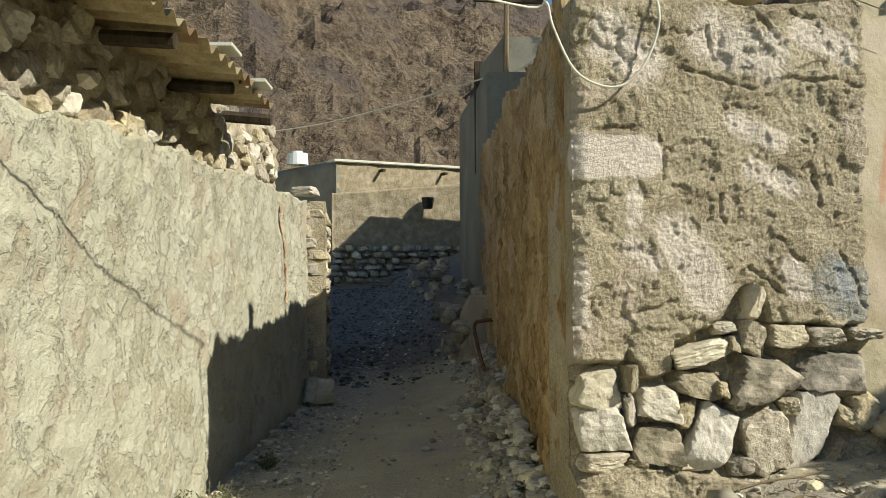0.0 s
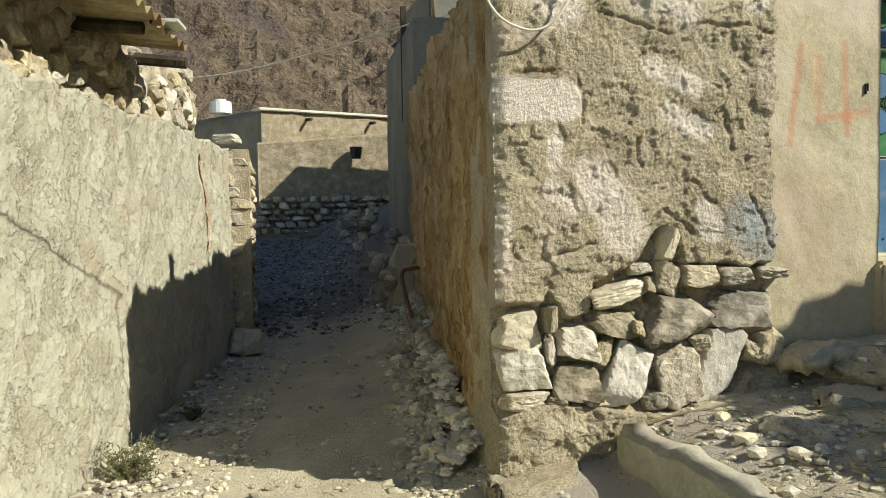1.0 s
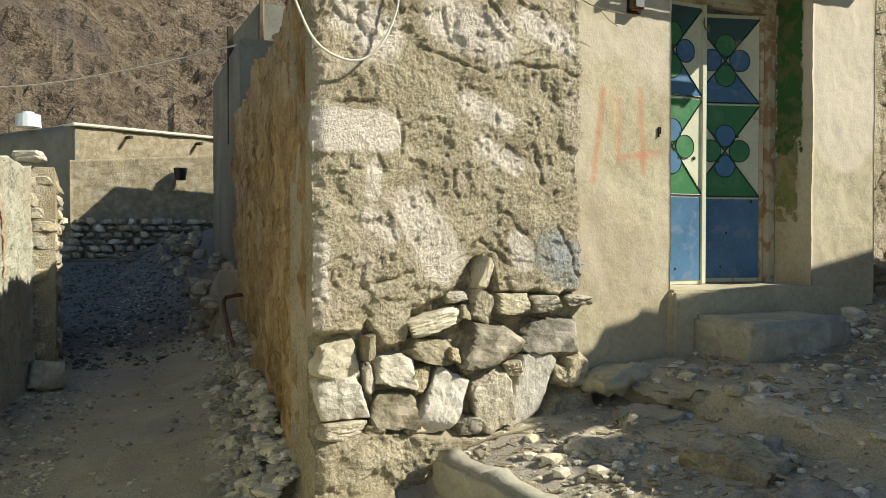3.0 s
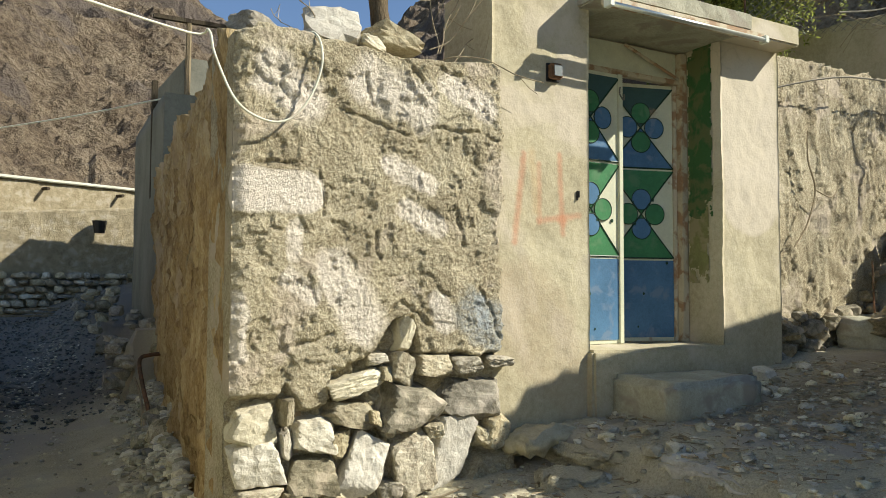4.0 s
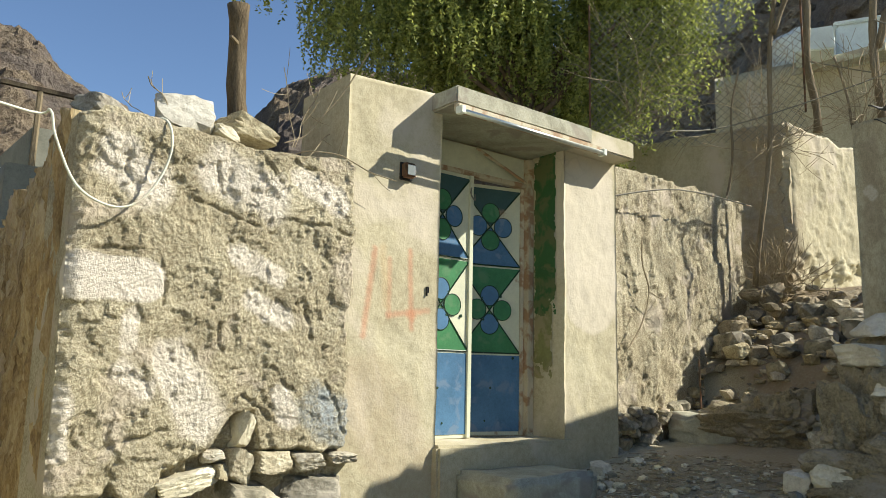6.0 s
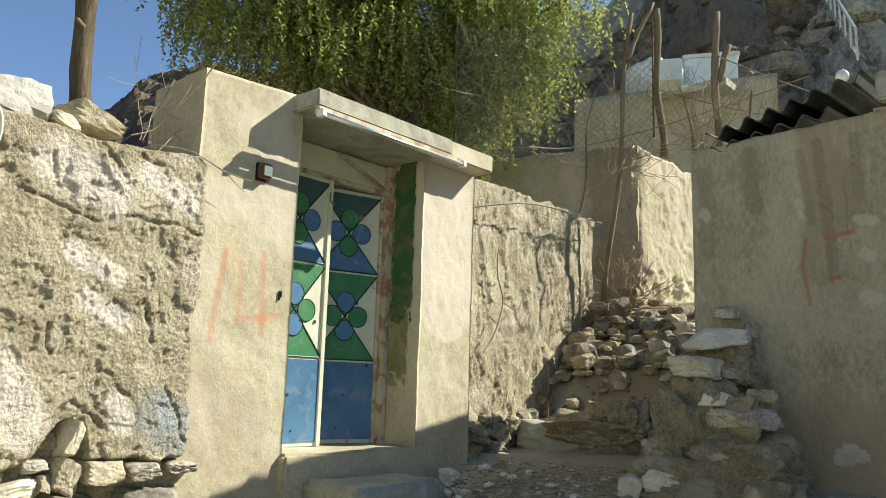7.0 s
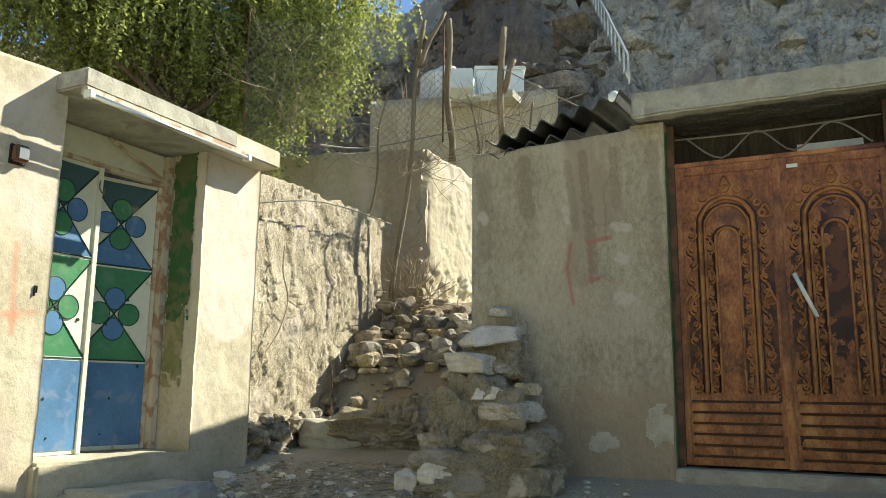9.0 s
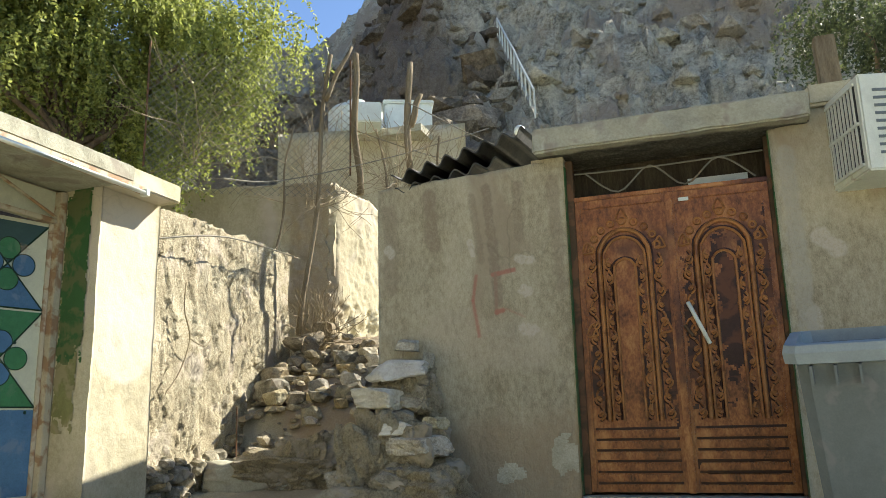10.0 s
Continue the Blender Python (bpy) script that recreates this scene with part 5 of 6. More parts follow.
for k in range(5):
    bd = part("loose_board", one_box(-0.9, 0.9, -0.09, 0.09, -0.02, 0.02, bevel=0.004), M_WOOD)
    bd.matrix_world = pose(0.9 + 0.5 * k, 21.5 + 0.35 * k, gz(1.2, 21.5 + 0.35 * k) + 0.12 + 0.03 * k, 2, 4 * math.sin(k), 8 * math.cos(k * 2))
    tagged(bd, "grey weathered board lying at the lane's end", "board", group="boards at the lane's end")
tank0 = thing("water_tank", "small white plastic water tank on the far roof", "tank", (-1.2, 27.0, 4.78))
part("body", rod(bmesh.new(), (0, 0, -0.1), (0, 0, 0.28), 0.36, 0.34, 16), P_TANK, tank0, smooth=False)
part("cap", rod(bmesh.new(), (0, 0, 0.28), (0, 0, 0.36), 0.2, 0.17, 12), P_TANK, tank0)
bucket = thing("bucket", "black bucket hung on the retaining wall", "bucket", (2.85, 24.0, 3.0))
part("body", rod(bmesh.new(), (0, -0.12, 0), (0, -0.12, 0.35), 0.14, 0.2, 12), P_BLACK, bucket)

# shutters and boards on the grey house corner
clutter = thing("board_stack", "dark boards and sacking fixed to the grey house corner", "boards", (2.42, 12.0, 3.3))
for k in range(4):
    part("board", one_box(-0.12 + 0.03 * k, 0.34, -0.05, 0.05, 0.1 + 0.26 * k, 0.27 + 0.26 * k, bevel=0.006), M_DARKWOOD, clutter)
part("sacking", rock(0.24, 0.2, 0.75, 77, 2), P_CLOTH, clutter, "pale rumpled sacking")
part("upright", one_box(-0.24, -0.16, -0.05, 0.03, -0.5, 1.25), M_DARKWOOD, clutter)
tee = thing("timber_tee", "timber post with a crosspiece on the grey house", "post", (2.68, 12.0, 4.0))
part("shaft", rod(bmesh.new(), (0, 0, 0), (0.02, 0, 1.55), 0.045, 0.04, 6), M_WOOD, tee)
part("crosspiece", one_box(-0.5, 0.6, -0.04, 0.04, 1.5, 1.56), M_DARKWOOD, tee)


# ---- kerbs and slabs of the yard ----
def slab(name, label, loc, size, turn, mat, seed, wob=0.02, tilt=0.0):
    bm = one_box(-size[0] / 2, size[0] / 2, -size[1] / 2, size[1] / 2, -size[2] / 2, size[2] / 2, bevel=0.025)
    bmesh.ops.subdivide_edges(bm, edges=[e for e in bm.edges if e.calc_length() > 0.14], cuts=11, use_grid_fill=True)
    for v in bm.verts:
        v.co += Vector((wob, wob, wob)) * (1.3 * fbm(v.co.x * 4 + seed, v.co.y * 4, v.co.z * 4 + seed) + 0.6 * fbm(v.co.x * 16 + seed, v.co.y * 16, v.co.z * 16))
    ob = part(name, bm, mat, smooth=True)
    ob.matrix_world = pose(*loc, tilt, 0, turn)
    return tagged(ob, label, "kerb", kind="structure")


slab("kerb", "broken concrete kerb edging the gravel terrace", (1.93, 3.05, 0.13), (0.16, 1.35, 0.34), 1, M_CONCRETE, 1, 0.025, -2)
slab("kerb", "broken concrete kerb edging the gravel terrace", (1.88, 1.5, 0.11), (0.17, 1.6, 0.34), -2, M_CONCRETE, 2)
slab("kerb", "ochre mud edge of the upper terrace", (3.24, 3.56, 0.47), (0.14, 0.85, 0.26), 6, M_GROUND, 3, 0.04)
slab("kerb", "cracked pale stone block on the terrace edge", (3.36, 2.62, 0.46), (0.24, 0.62, 0.30), 4, M_WHITESTONE, 4, 0.03)
slab("kerb", "cracked pale stone block on the terrace edge", (3.40, 1.9, 0.46), (0.26, 0.7, 0.30), -3, M_WHITESTONE, 5, 0.04)
slab("kerb", "flat buried stone slab in the gravel", (2.86, 2.55, 0.36), (0.30, 0.48, 0.20), 12, M_STONE, 6, 0.03)
slab("kerb", "flat buried stone slab in the gravel", (2.72, 1.9, 0.34), (0.34, 0.5, 0.2), -8, M_STONE, 7, 0.03)
slab("kerb", "flat buried stone slab in the gravel", (2.55, 3.15, 0.34), (0.26, 0.4, 0.12), 30, M_STONE, 8, 0.03)
slab("kerb", "flat buried stone slab in the gravel", (3.0, 3.35, 0.40), (0.36, 0.30, 0.14), -20, M_GROUND, 9, 0.03)
slab("kerb", "mud apron at the foot of the pillar", (3.25, 3.80, 0.58), (0.7, 0.3, 0.12), 6, M_PLASTER, 10, 0.03)
slab("kerb", "mud apron at the wall corner", (1.40, 3.72, -0.02), (0.55, 0.3, 0.14), 4, M_ROUGH, 11, 0.03)
tagged(part("fallen_twig", rod(bmesh.new(), (2.02, 3.66, 0.31), (2.38, 3.52, 0.42), 0.009, 0.005, 5, 0.01, 4, 2), P_TWIG), "pale dry twig at the wall foot", "twig")

# ---- rubble stair and its stone pile ----
stair = slab("stair_slab", "broken concrete bottom slab of the rubble stair", (7.02, 3.30, 1.12), (0.60, 1.75, 0.26), 14, M_CONCRETE, 12, 0.04)
rng = random.Random(23)
for k in range(56):
    x = 7.2 + 1.9 * rng.random() ** 1.4
    y = 2.15 + 2.1 * rng.random()
    s = rng.uniform(0.14, 0.42)
    stone("stone", stair, 0, 0, 0, s, s * rng.uniform(0.7, 1.1), s * rng.uniform(0.45, 0.8), (M_BROWNSTONE, M_STONE, M_DARKSTONE, M_BROWNSTONE, M_BROWNSTONE)[k % 5], 800 + k, sub=3)
    stair.children[-1].matrix_local = stair.matrix_world.inverted() @ pose(x, y, gz(x, y) + 0.01 + 0.06 * math.sin(k) + (0.25 if y > 3.9 else 0), rng.uniform(-12, 12), rng.uniform(-12, 12), rng.uniform(0, 180))
for k, (x, y, z, a, b, c) in enumerate(((7.62, 3.45, 1.38, 0.8, 1.5, 0.62), (8.05, 3.95, 1.72, 0.8, 0.8, 0.8), (8.35, 3.35, 2.0, 0.9, 1.3, 0.55), (8.75, 3.85, 2.25, 0.8, 0.8, 0.7), (7.9, 2.6, 1.6, 0.9, 0.9, 0.7))):
    stone("mud_mass", stair, 0, 0, 0, a, b, c, M_MORTAR, 870 + k, sub=5, rough=0.22)
    stair.children[-1].matrix_local = stair.matrix_world.inverted() @ pose(x, y, z, 0, 0, 20 * math.sin(k * 3))
pile = thing("stone_pile", "mortared pile of tan stones against the brown wall", "stone pile", (5.65, 1.95, 0.9), kind="structure")
for k, (x, y, z, a, b, c, mt) in enumerate((
        (5.70, 1.80, 1.22, 0.70, 0.80, 1.10, 3), (5.78, 1.78, 1.75, 0.40, 0.56, 0.60, 3), (5.52, 1.55, 1.10, 0.62, 0.78, 0.56, 3), (5.62, 2.02, 1.16, 0.60, 0.52, 0.86, 3), (5.42, 1.74, 0.95, 0.66, 1.1, 0.44, 3),
        (5.66, 1.76, 1.95, 0.40, 0.50, 0.17, 1), (5.78, 1.72, 1.85, 0.3, 0.40, 0.12, 0), (5.58, 1.92, 1.73, 0.32, 0.42, 0.16, 1), (5.66, 1.67, 1.71, 0.24, 0.22, 0.10, 0), (5.58, 1.78, 1.61, 0.26, 0.30, 0.13, 0),
        (5.50, 1.74, 1.52, 0.24, 0.27, 0.11, 1), (5.50, 1.58, 1.41, 0.34, 0.40, 0.18, 0), (5.48, 1.60, 1.14, 0.34, 0.50, 0.36, 2), (5.30, 2.05, 0.99, 0.26, 0.26, 0.20, 1), (5.46, 1.98, 1.36, 0.18, 0.16, 0.2, 0),
        (5.44, 2.12, 1.18, 0.2, 0.22, 0.2, 0), (5.36, 1.72, 0.98, 0.26, 0.28, 0.26, 0), (5.30, 1.36, 0.96, 0.34, 0.34, 0.24, 2), (5.80, 1.79, 2.13, 0.18, 0.18, 0.10, 0), (5.82, 1.61, 2.0, 0.14, 0.10, 0.17, 0), (5.6, 1.5, 1.56, 0.2, 0.2, 0.1, 0))):
    stone("mortar_mass" if mt == 3 else "stone", pile, x - 5.65, y - 1.95, z - 0.9, a, b, c, (M_STONE, M_WHITESTONE, M_DARKSTONE, M_MORTAR)[mt], 900 + k, (0, 6 * math.sin(k * 2), 14 * math.sin(k * 5)), 5 if mt == 3 else 4, 0.2 if mt == 3 else 0.075)
for x, y, s, sd in ((5.28, 2.25, 0.26, 950), (5.05, 3.65, 0.20, 951), (4.86, 3.75, 0.12, 952)):
    tagged(stone("loose_stone", None, x, y, gz(x, y) + s * 0.22, s, s * 0.8, s * 0.7, M_WHITESTONE, sd), "pale loose stone on the yard floor", "stone", group="loose yard stones")
rng = random.Random(29)
for k in range(46):
    x = 5.70 + 1.6 * rng.random()
    y = 4.09 + (x - 5.6) * 0.128 - rng.uniform(-0.02, 0.09)
    z = gz(x, 3.9) - 0.02 + 0.32 * rng.random()
    s = rng.uniform(0.09, 0.21)
    # mostly dark stone kinds: shadow at the wall foot is put into their colour
    stone("stone", wall_rubble, x, y, z, s, 0.2, s * 0.8, M_BROWNSTONE if k % 4 == 0 else M_DARKSTONE, 1000 + k, (0, rng.uniform(-20, 20), 0), 2)
for k in range(16):
    x = 8.2 + 1.2 * rng.random()
    stone("stone", wall_rubble, x, 3.95 + 0.35 * rng.random(), 2.15 + 0.4 * rng.random(), 0.26, 0.26, 0.18, M_BROWNSTONE, 1060 + k, (0, 10 * math.sin(k), 30 * math.sin(k * 3)), 2)
iron = thing("iron_rod", "thin rusty reinforcing rod standing in the ground", "rod", (6.62, 3.78, 0.9))
part("bar", rod(bmesh.new(), (0, 0, -0.05), (0.05, 0.05, 0.85), 0.008, 0.008, 6), P_RUST, iron)
vine = thing("dead_vine", "bare wire-like vine hanging on the rubble wall", "vine")
part("stem", tube(bmesh.new(), [(6.15, 4.05, 2.85), (6.1, 4.02, 2.6), (6.22, 4.04, 2.35), (6.05, 4.0, 2.05), (5.85, 3.98, 1.85)], 0.007, 5), P_TWIG, vine)
part("stem", tube(bmesh.new(), [(6.22, 4.04, 2.35), (6.45, 4.05, 2.3), (6.6, 4.08, 2.4)], 0.005, 5), P_TWIG, vine)

# ---- dark corrugated roof of the gated building ----
roof = thing("corrugated_roof", "dark asbestos-cement corrugated roof sheets, edge exposed", "roof", (0, 0, 0), kind="structure")
for k, (off, drop) in enumerate(((0.0, 0.0), (0.08, -0.085))):
    sh = part("roof_sheet", tin_sheet_mesh(3.3, 1.10 if k == 0 else 0.85, 7 if k == 0 else 5, 0.034, 0.012), M_BLACKTIN, roof)
    sh.matrix_local = pose(5.82 + off, 1.90, 3.44 + drop, 0, 0, -90) @ pose(0, 0, 0, 9, -13 if k == 0 else -10, 0)
tagged(part("ceiling_shed", one_box(6.21, 9.0, 0.6, 1.82, 3.36, 3.40), M_CONCRETE), "slab under the corrugated roof", "ceiling", kind="structure")


# ---- leaning poles, chain-link and brush above the stair ----
def pole(label, a, b, r, mat, seed, fork=None):
    t = thing("wooden_pole", label, "pole", a, group="poles above the stair")
    part("shaft", rod(bmesh.new(), (0, 0, 0), Vector(b) - Vector(a), r * 0.65, r * 0.5, 8, 0.05, 14, seed), mat, t, smooth=True)
    if fork:
        part("fork", rod(bmesh.new(), Vector(fork[0]) - Vector(a), Vector(fork[1]) - Vector(a), r * 0.7, r * 0.4, 7, 0.02, 6, seed + 1), mat, t, smooth=True)
    return t


pole("crooked grey pole leaning over the stair", (8.5, 4.25, 2.6), (8.52, 3.86, 6.1), 0.05, M_WOOD, 1, ((8.51, 3.93, 5.5), (8.7, 3.66, 6.25)))
pole("split grey pole standing behind the wall end", (9.35, 3.85, 4.5), (9.35, 3.92, 6.5), 0.08, M_WOOD, 2)
pole("pale knotted pole standing behind the wall end", (9.5, 3.23, 3.2), (9.5, 3.18, 6.3), 0.085, M_WOOD, 3, ((9.5, 3.2, 5.4), (9.55, 3.06, 5.85)))
pole("thin dark stake against the yard wall", (8.2, 4.41, 3.5), (8.22, 4.19, 5.1), 0.024, M_WOOD, 4)
pole("short brush stake on the wall end", (9.15, 3.35, 4.3), (9.2, 3.55, 5.3), 0.025, M_WOOD, 5)
pole("short brush stake on the wall end", (9.3, 2.75, 4.2), (9.25, 2.7, 5.1), 0.03, M_WOOD, 6)
fence = thing("chain_link_fence", "sagging rusted chain-link netting above the yard wall", "fence", (7.3, 5.6, 4.2))
bm = bmesh.new()
fa, fb, hgt, pitch = Vector((0, 0, 0)), Vector((1.55, -1.85, 0.1)), 1.75, 0.095
length = (fb - fa).length
n = int(length / pitch)
for k in range(-int(hgt / pitch), n + 1):
    for sgn in (0, 1):
        s0, s1 = k * pitch, k * pitch + hgt
        z0, z1 = 0.0, hgt
        if s0 < 0:
            z0, s0 = -s0, 0.0
        if s1 > length:
            z1, s1 = z1 - (s1 - length), length
        if z1 - z0 < 0.05:
            continue
        if sgn:
            s0, s1 = length - s0, length - s1
        mid = fa.lerp(fb, (s0 + s1) / 2 / length) + Vector((0.03, 0.03, (z0 + z1) / 2 - 0.05))
        a3, b3 = fa.lerp(fb, s0 / length) + Vector((0, 0, z0)), fa.lerp(fb, s1 / length) + Vector((0, 0, z1))
        rod(bm, a3, mid, 0.0036, seg=3)
        rod(bm, mid, b3, 0.0036, seg=3)
tagged(part("netting", bm, P_WIRE, fence), kind="stuff")
for s in (0.0, 1.0):
    p = fa.lerp(fb, s)
    part("post", rod(bmesh.new(), p + Vector((0, 0, 0.3)), p + Vector((0, 0, 1.85)), 0.012, 0.012, 7), P_RUST, fence)
for k, (b, nn, ln, sp, ld) in enumerate((((8.6, 4.15, 4.2), 26, 1.4, 0.5, (0.2, -0.3, 0.7)), ((9.2, 3.3, 4.4), 34, 1.2, 0.5, (0.2, -0.2, 0.9)), ((9.2, 2.6, 4.2), 14, 1.0, 0.5, (0, -0.3, 0.8)), ((7.6, 5.2, 4.6), 14, 1.5, 0.6, (0.1, -0.3, 0.3)), ((8.75, 4.1, 2.5), 60, 0.8, 0.5, (-0.1, -0.2, 0.8)))):
    twig_bush("dry_brush", "tangle of dry brush and wire above the stair", b, nn, ln, 60 + k, sp, ld, r=0.005)
for k, pts in enumerate((((7.0, 4.3, 4.1), (8.0, 4.2, 4.35), (9.2, 3.3, 4.9), (10.5, 2.4, 5.6)), ((9.2, 3.1, 5.6), (10.2, 2.0, 5.1), (11.5, 0.6, 4.9)), ((8.9, 3.7, 5.2), (10.2, 2.6, 5.0), (12, 1.0, 5.2)), ((5.5, 4.0, 3.1), (6.6, 3.95, 3.35), (8.4, 4.2, 3.5)))):
    wv = thing("overhead_wire", "thin dark sagging wire above the stair", "wire", group="wires above the stair")
    part("strand", tube(bmesh.new(), pts, 0.008, 5), P_WIRE, wv)

# ---- tank house and tanks ----
hut = thing("tank_house", "tan plastered hut carrying water tanks", "hut")
part("wall", wall_mesh((13.1, 7.4), (14.5, 4.0), 3.0, lambda u: 7.15 + 0.06 * u, 2.6, 0.2, lambda u, z: 0.02 * fbm(u, z, 2.0)), M_PLASTER, hut)
part("roof", one_box(13.6, 16.4, 4.6, 7.4, 7.0, 7.14), M_CONCRETE, hut)


def water_tank(loc, r, h, label):
    t = thing("water_tank", label, "tank", loc, group="roof water tanks")
    bm = bmesh.new()
    prof = [(0.0, 0.0), (r, 0.0)] + [(r * (1 + 0.02 * (i % 2)), h * (0.1 + 0.075 * i)) for i in range(10)] + [(r * 0.9, h * 0.88), (r * 0.45, h), (0.0, h)]
    rings = [[bm.verts.new((p * math.cos(a * 0.2618), p * math.sin(a * 0.2618), z)) for a in range(24)] for p, z in prof[1:-1]]
    for a, b in zip(rings, rings[1:]):
        for k in range(24):
            bm.faces.new((a[k], a[(k + 1) % 24], b[(k + 1) % 24], b[k]))
    bm.faces.new(rings[-1])
    bm.faces.new(rings[0][::-1])
    part("body", bm, P_TANK, t)
    part("lid", rod(bmesh.new(), (0, 0, h), (0, 0, h + 0.1), r * 0.35, r * 0.33, 14), P_TANK, t)
    part("inlet", rod(bmesh.new(), (r * 0.7, 0, h * 0.9), (r * 0.7, 0, h + 0.06), 0.05, 0.05, 8), P_TANK, t)


water_tank((14.2, 6.25, 7.15), 0.56, 0.82, "round ribbed white plastic water tank")
box_tank = thing("water_tank", "square white fibreglass water tank", "tank", (15.4, 5.6, 7.2), group="roof water tanks", rot=(0, 0, 25))
part("body", one_box(-0.6, 0.6, -0.5, 0.5, 0, 0.95, bevel=0.04), P_TANK, box_tank)
part("lid", one_box(-0.64, 0.64, -0.54, 0.54, 0.95, 1.02, bevel=0.02), P_TANK, box_tank)
part("base_curb", one_box(-2.2, 0.6, 0.6, 1.2, -0.1, 0.3, bevel=0.02), P_TANK, box_tank)
globe = thing("globe_lamp", "white globe lamp on a thin mast", "lamp", (17.5, 3.6, 5.2))
part("mast", rod(bmesh.new(), (0, 0, 0), (0, 0, 2.9), 0.03), P_WIRE, globe)
bm = bmesh.new()
bmesh.ops.create_icosphere(bm, subdivisions=2, radius=0.14, matrix=Matrix.Translation((0, 0, 3.0)))
part("globe", bm, P_TANK, globe, smooth=True)
for k, (x, y, z0, z1, r) in enumerate(((10.5, 0.2, 3.5, 5.25, 0.02), (10.6, -0.3, 3.5, 4.9, 0.035), (11.0, 1.3, 3.5, 4.85, 0.03), (12.0, 0.6, 3.5, 5.6, 0.015))):
    st = thing("roof_stake", "thin pale metal stake beyond the roof", "stake", (x, y, z0), group="stakes beyond the roof")
    part("bar", rod(bmesh.new(), (0, 0, -1.2), (0, 0, z1 - z0), r, r, 6), P_TANK if k % 2 else P_WIRE, st)

# low shed roof on the slope
shed = thing("shed", "dark corrugated shed roof on a pale block wall up the slope", "shed", (15.2, -2.3, 5.5))
part("wall", one_box(0.4, 3.0, -0.2, 2.5, -2.5, 1.35), M_PLASTER, shed)
sh = part("roof_sheet", tin_sheet_mesh(2.9, 3.0, 16, 0.04, 0.012), M_BLACKTIN, shed)
sh.matrix_local = pose(0.1, 2.7, 1.75, 0, 0, -90) @ pose(0, 0, 0, 12, 0, 0)
part("rail", rod(bmesh.new(), (0.0, -0.4, 1.62), (0.0, 2.7, 1.6), 0.03), P_WIRE, shed)
for y in (-0.3, 0.7, 1.7, 2.6):
    part("prop", rod(bmesh.new(), (0.05, y, -1.5), (0.05, y, 1.62), 0.03), P_WIRE, shed)

# railing of the hillside stair
rail = thing("stair_railing", "white railing of a concrete stair climbing the hillside", "railing", (0, 0, 0))
hill_pts = np.array([v.co[:] for v in hillside.data.vertices])


def on_hill(p):
    """The point lifted on to the hillside."""
    near = hill_pts[np.argsort((hill_pts[:, 0] - p.x) ** 2 + (hill_pts[:, 1] - p.y) ** 2)[:6]]
    return Vector((p.x, p.y, max(p.z - 1.5, float(near[:, 2].max()))))


top, mid, bot = Vector((58.0, 11.6, 34.7)), Vector((49.0, 12.2, 26.9)), Vector((35.5, 7.0, 14.5))
for a, b, nn in ((bot, mid, 11), (mid + Vector((3, -2.2, 2.5)), top, 9)):
    a, b = on_hill(a), on_hill(b)
    ends = [a.lerp(b, k / nn) for k in range(nn + 1)]
    ends = [Vector((p.x, p.y, max(p.z, on_hill(p).z))) for p in ends]
    for p, q in zip(ends, ends[1:]):
        part("flight", rod(bmesh.new(), p, q, 0.12, 0.12, 4), M_CONCRETE, rail)
        part("handrail", rod(bmesh.new(), p + Vector((-0.2, 0, 1.25)), q + Vector((-0.2, 0, 1.25)), 0.07, 0.07, 5), P_WHITE, rail)
    for p in ends:
        part("baluster", rod(bmesh.new(), p + Vector((-0.2, 0, -0.2)), p + Vector((-0.2, 0, 1.25)), 0.05, 0.05, 5), P_WHITE, rail)


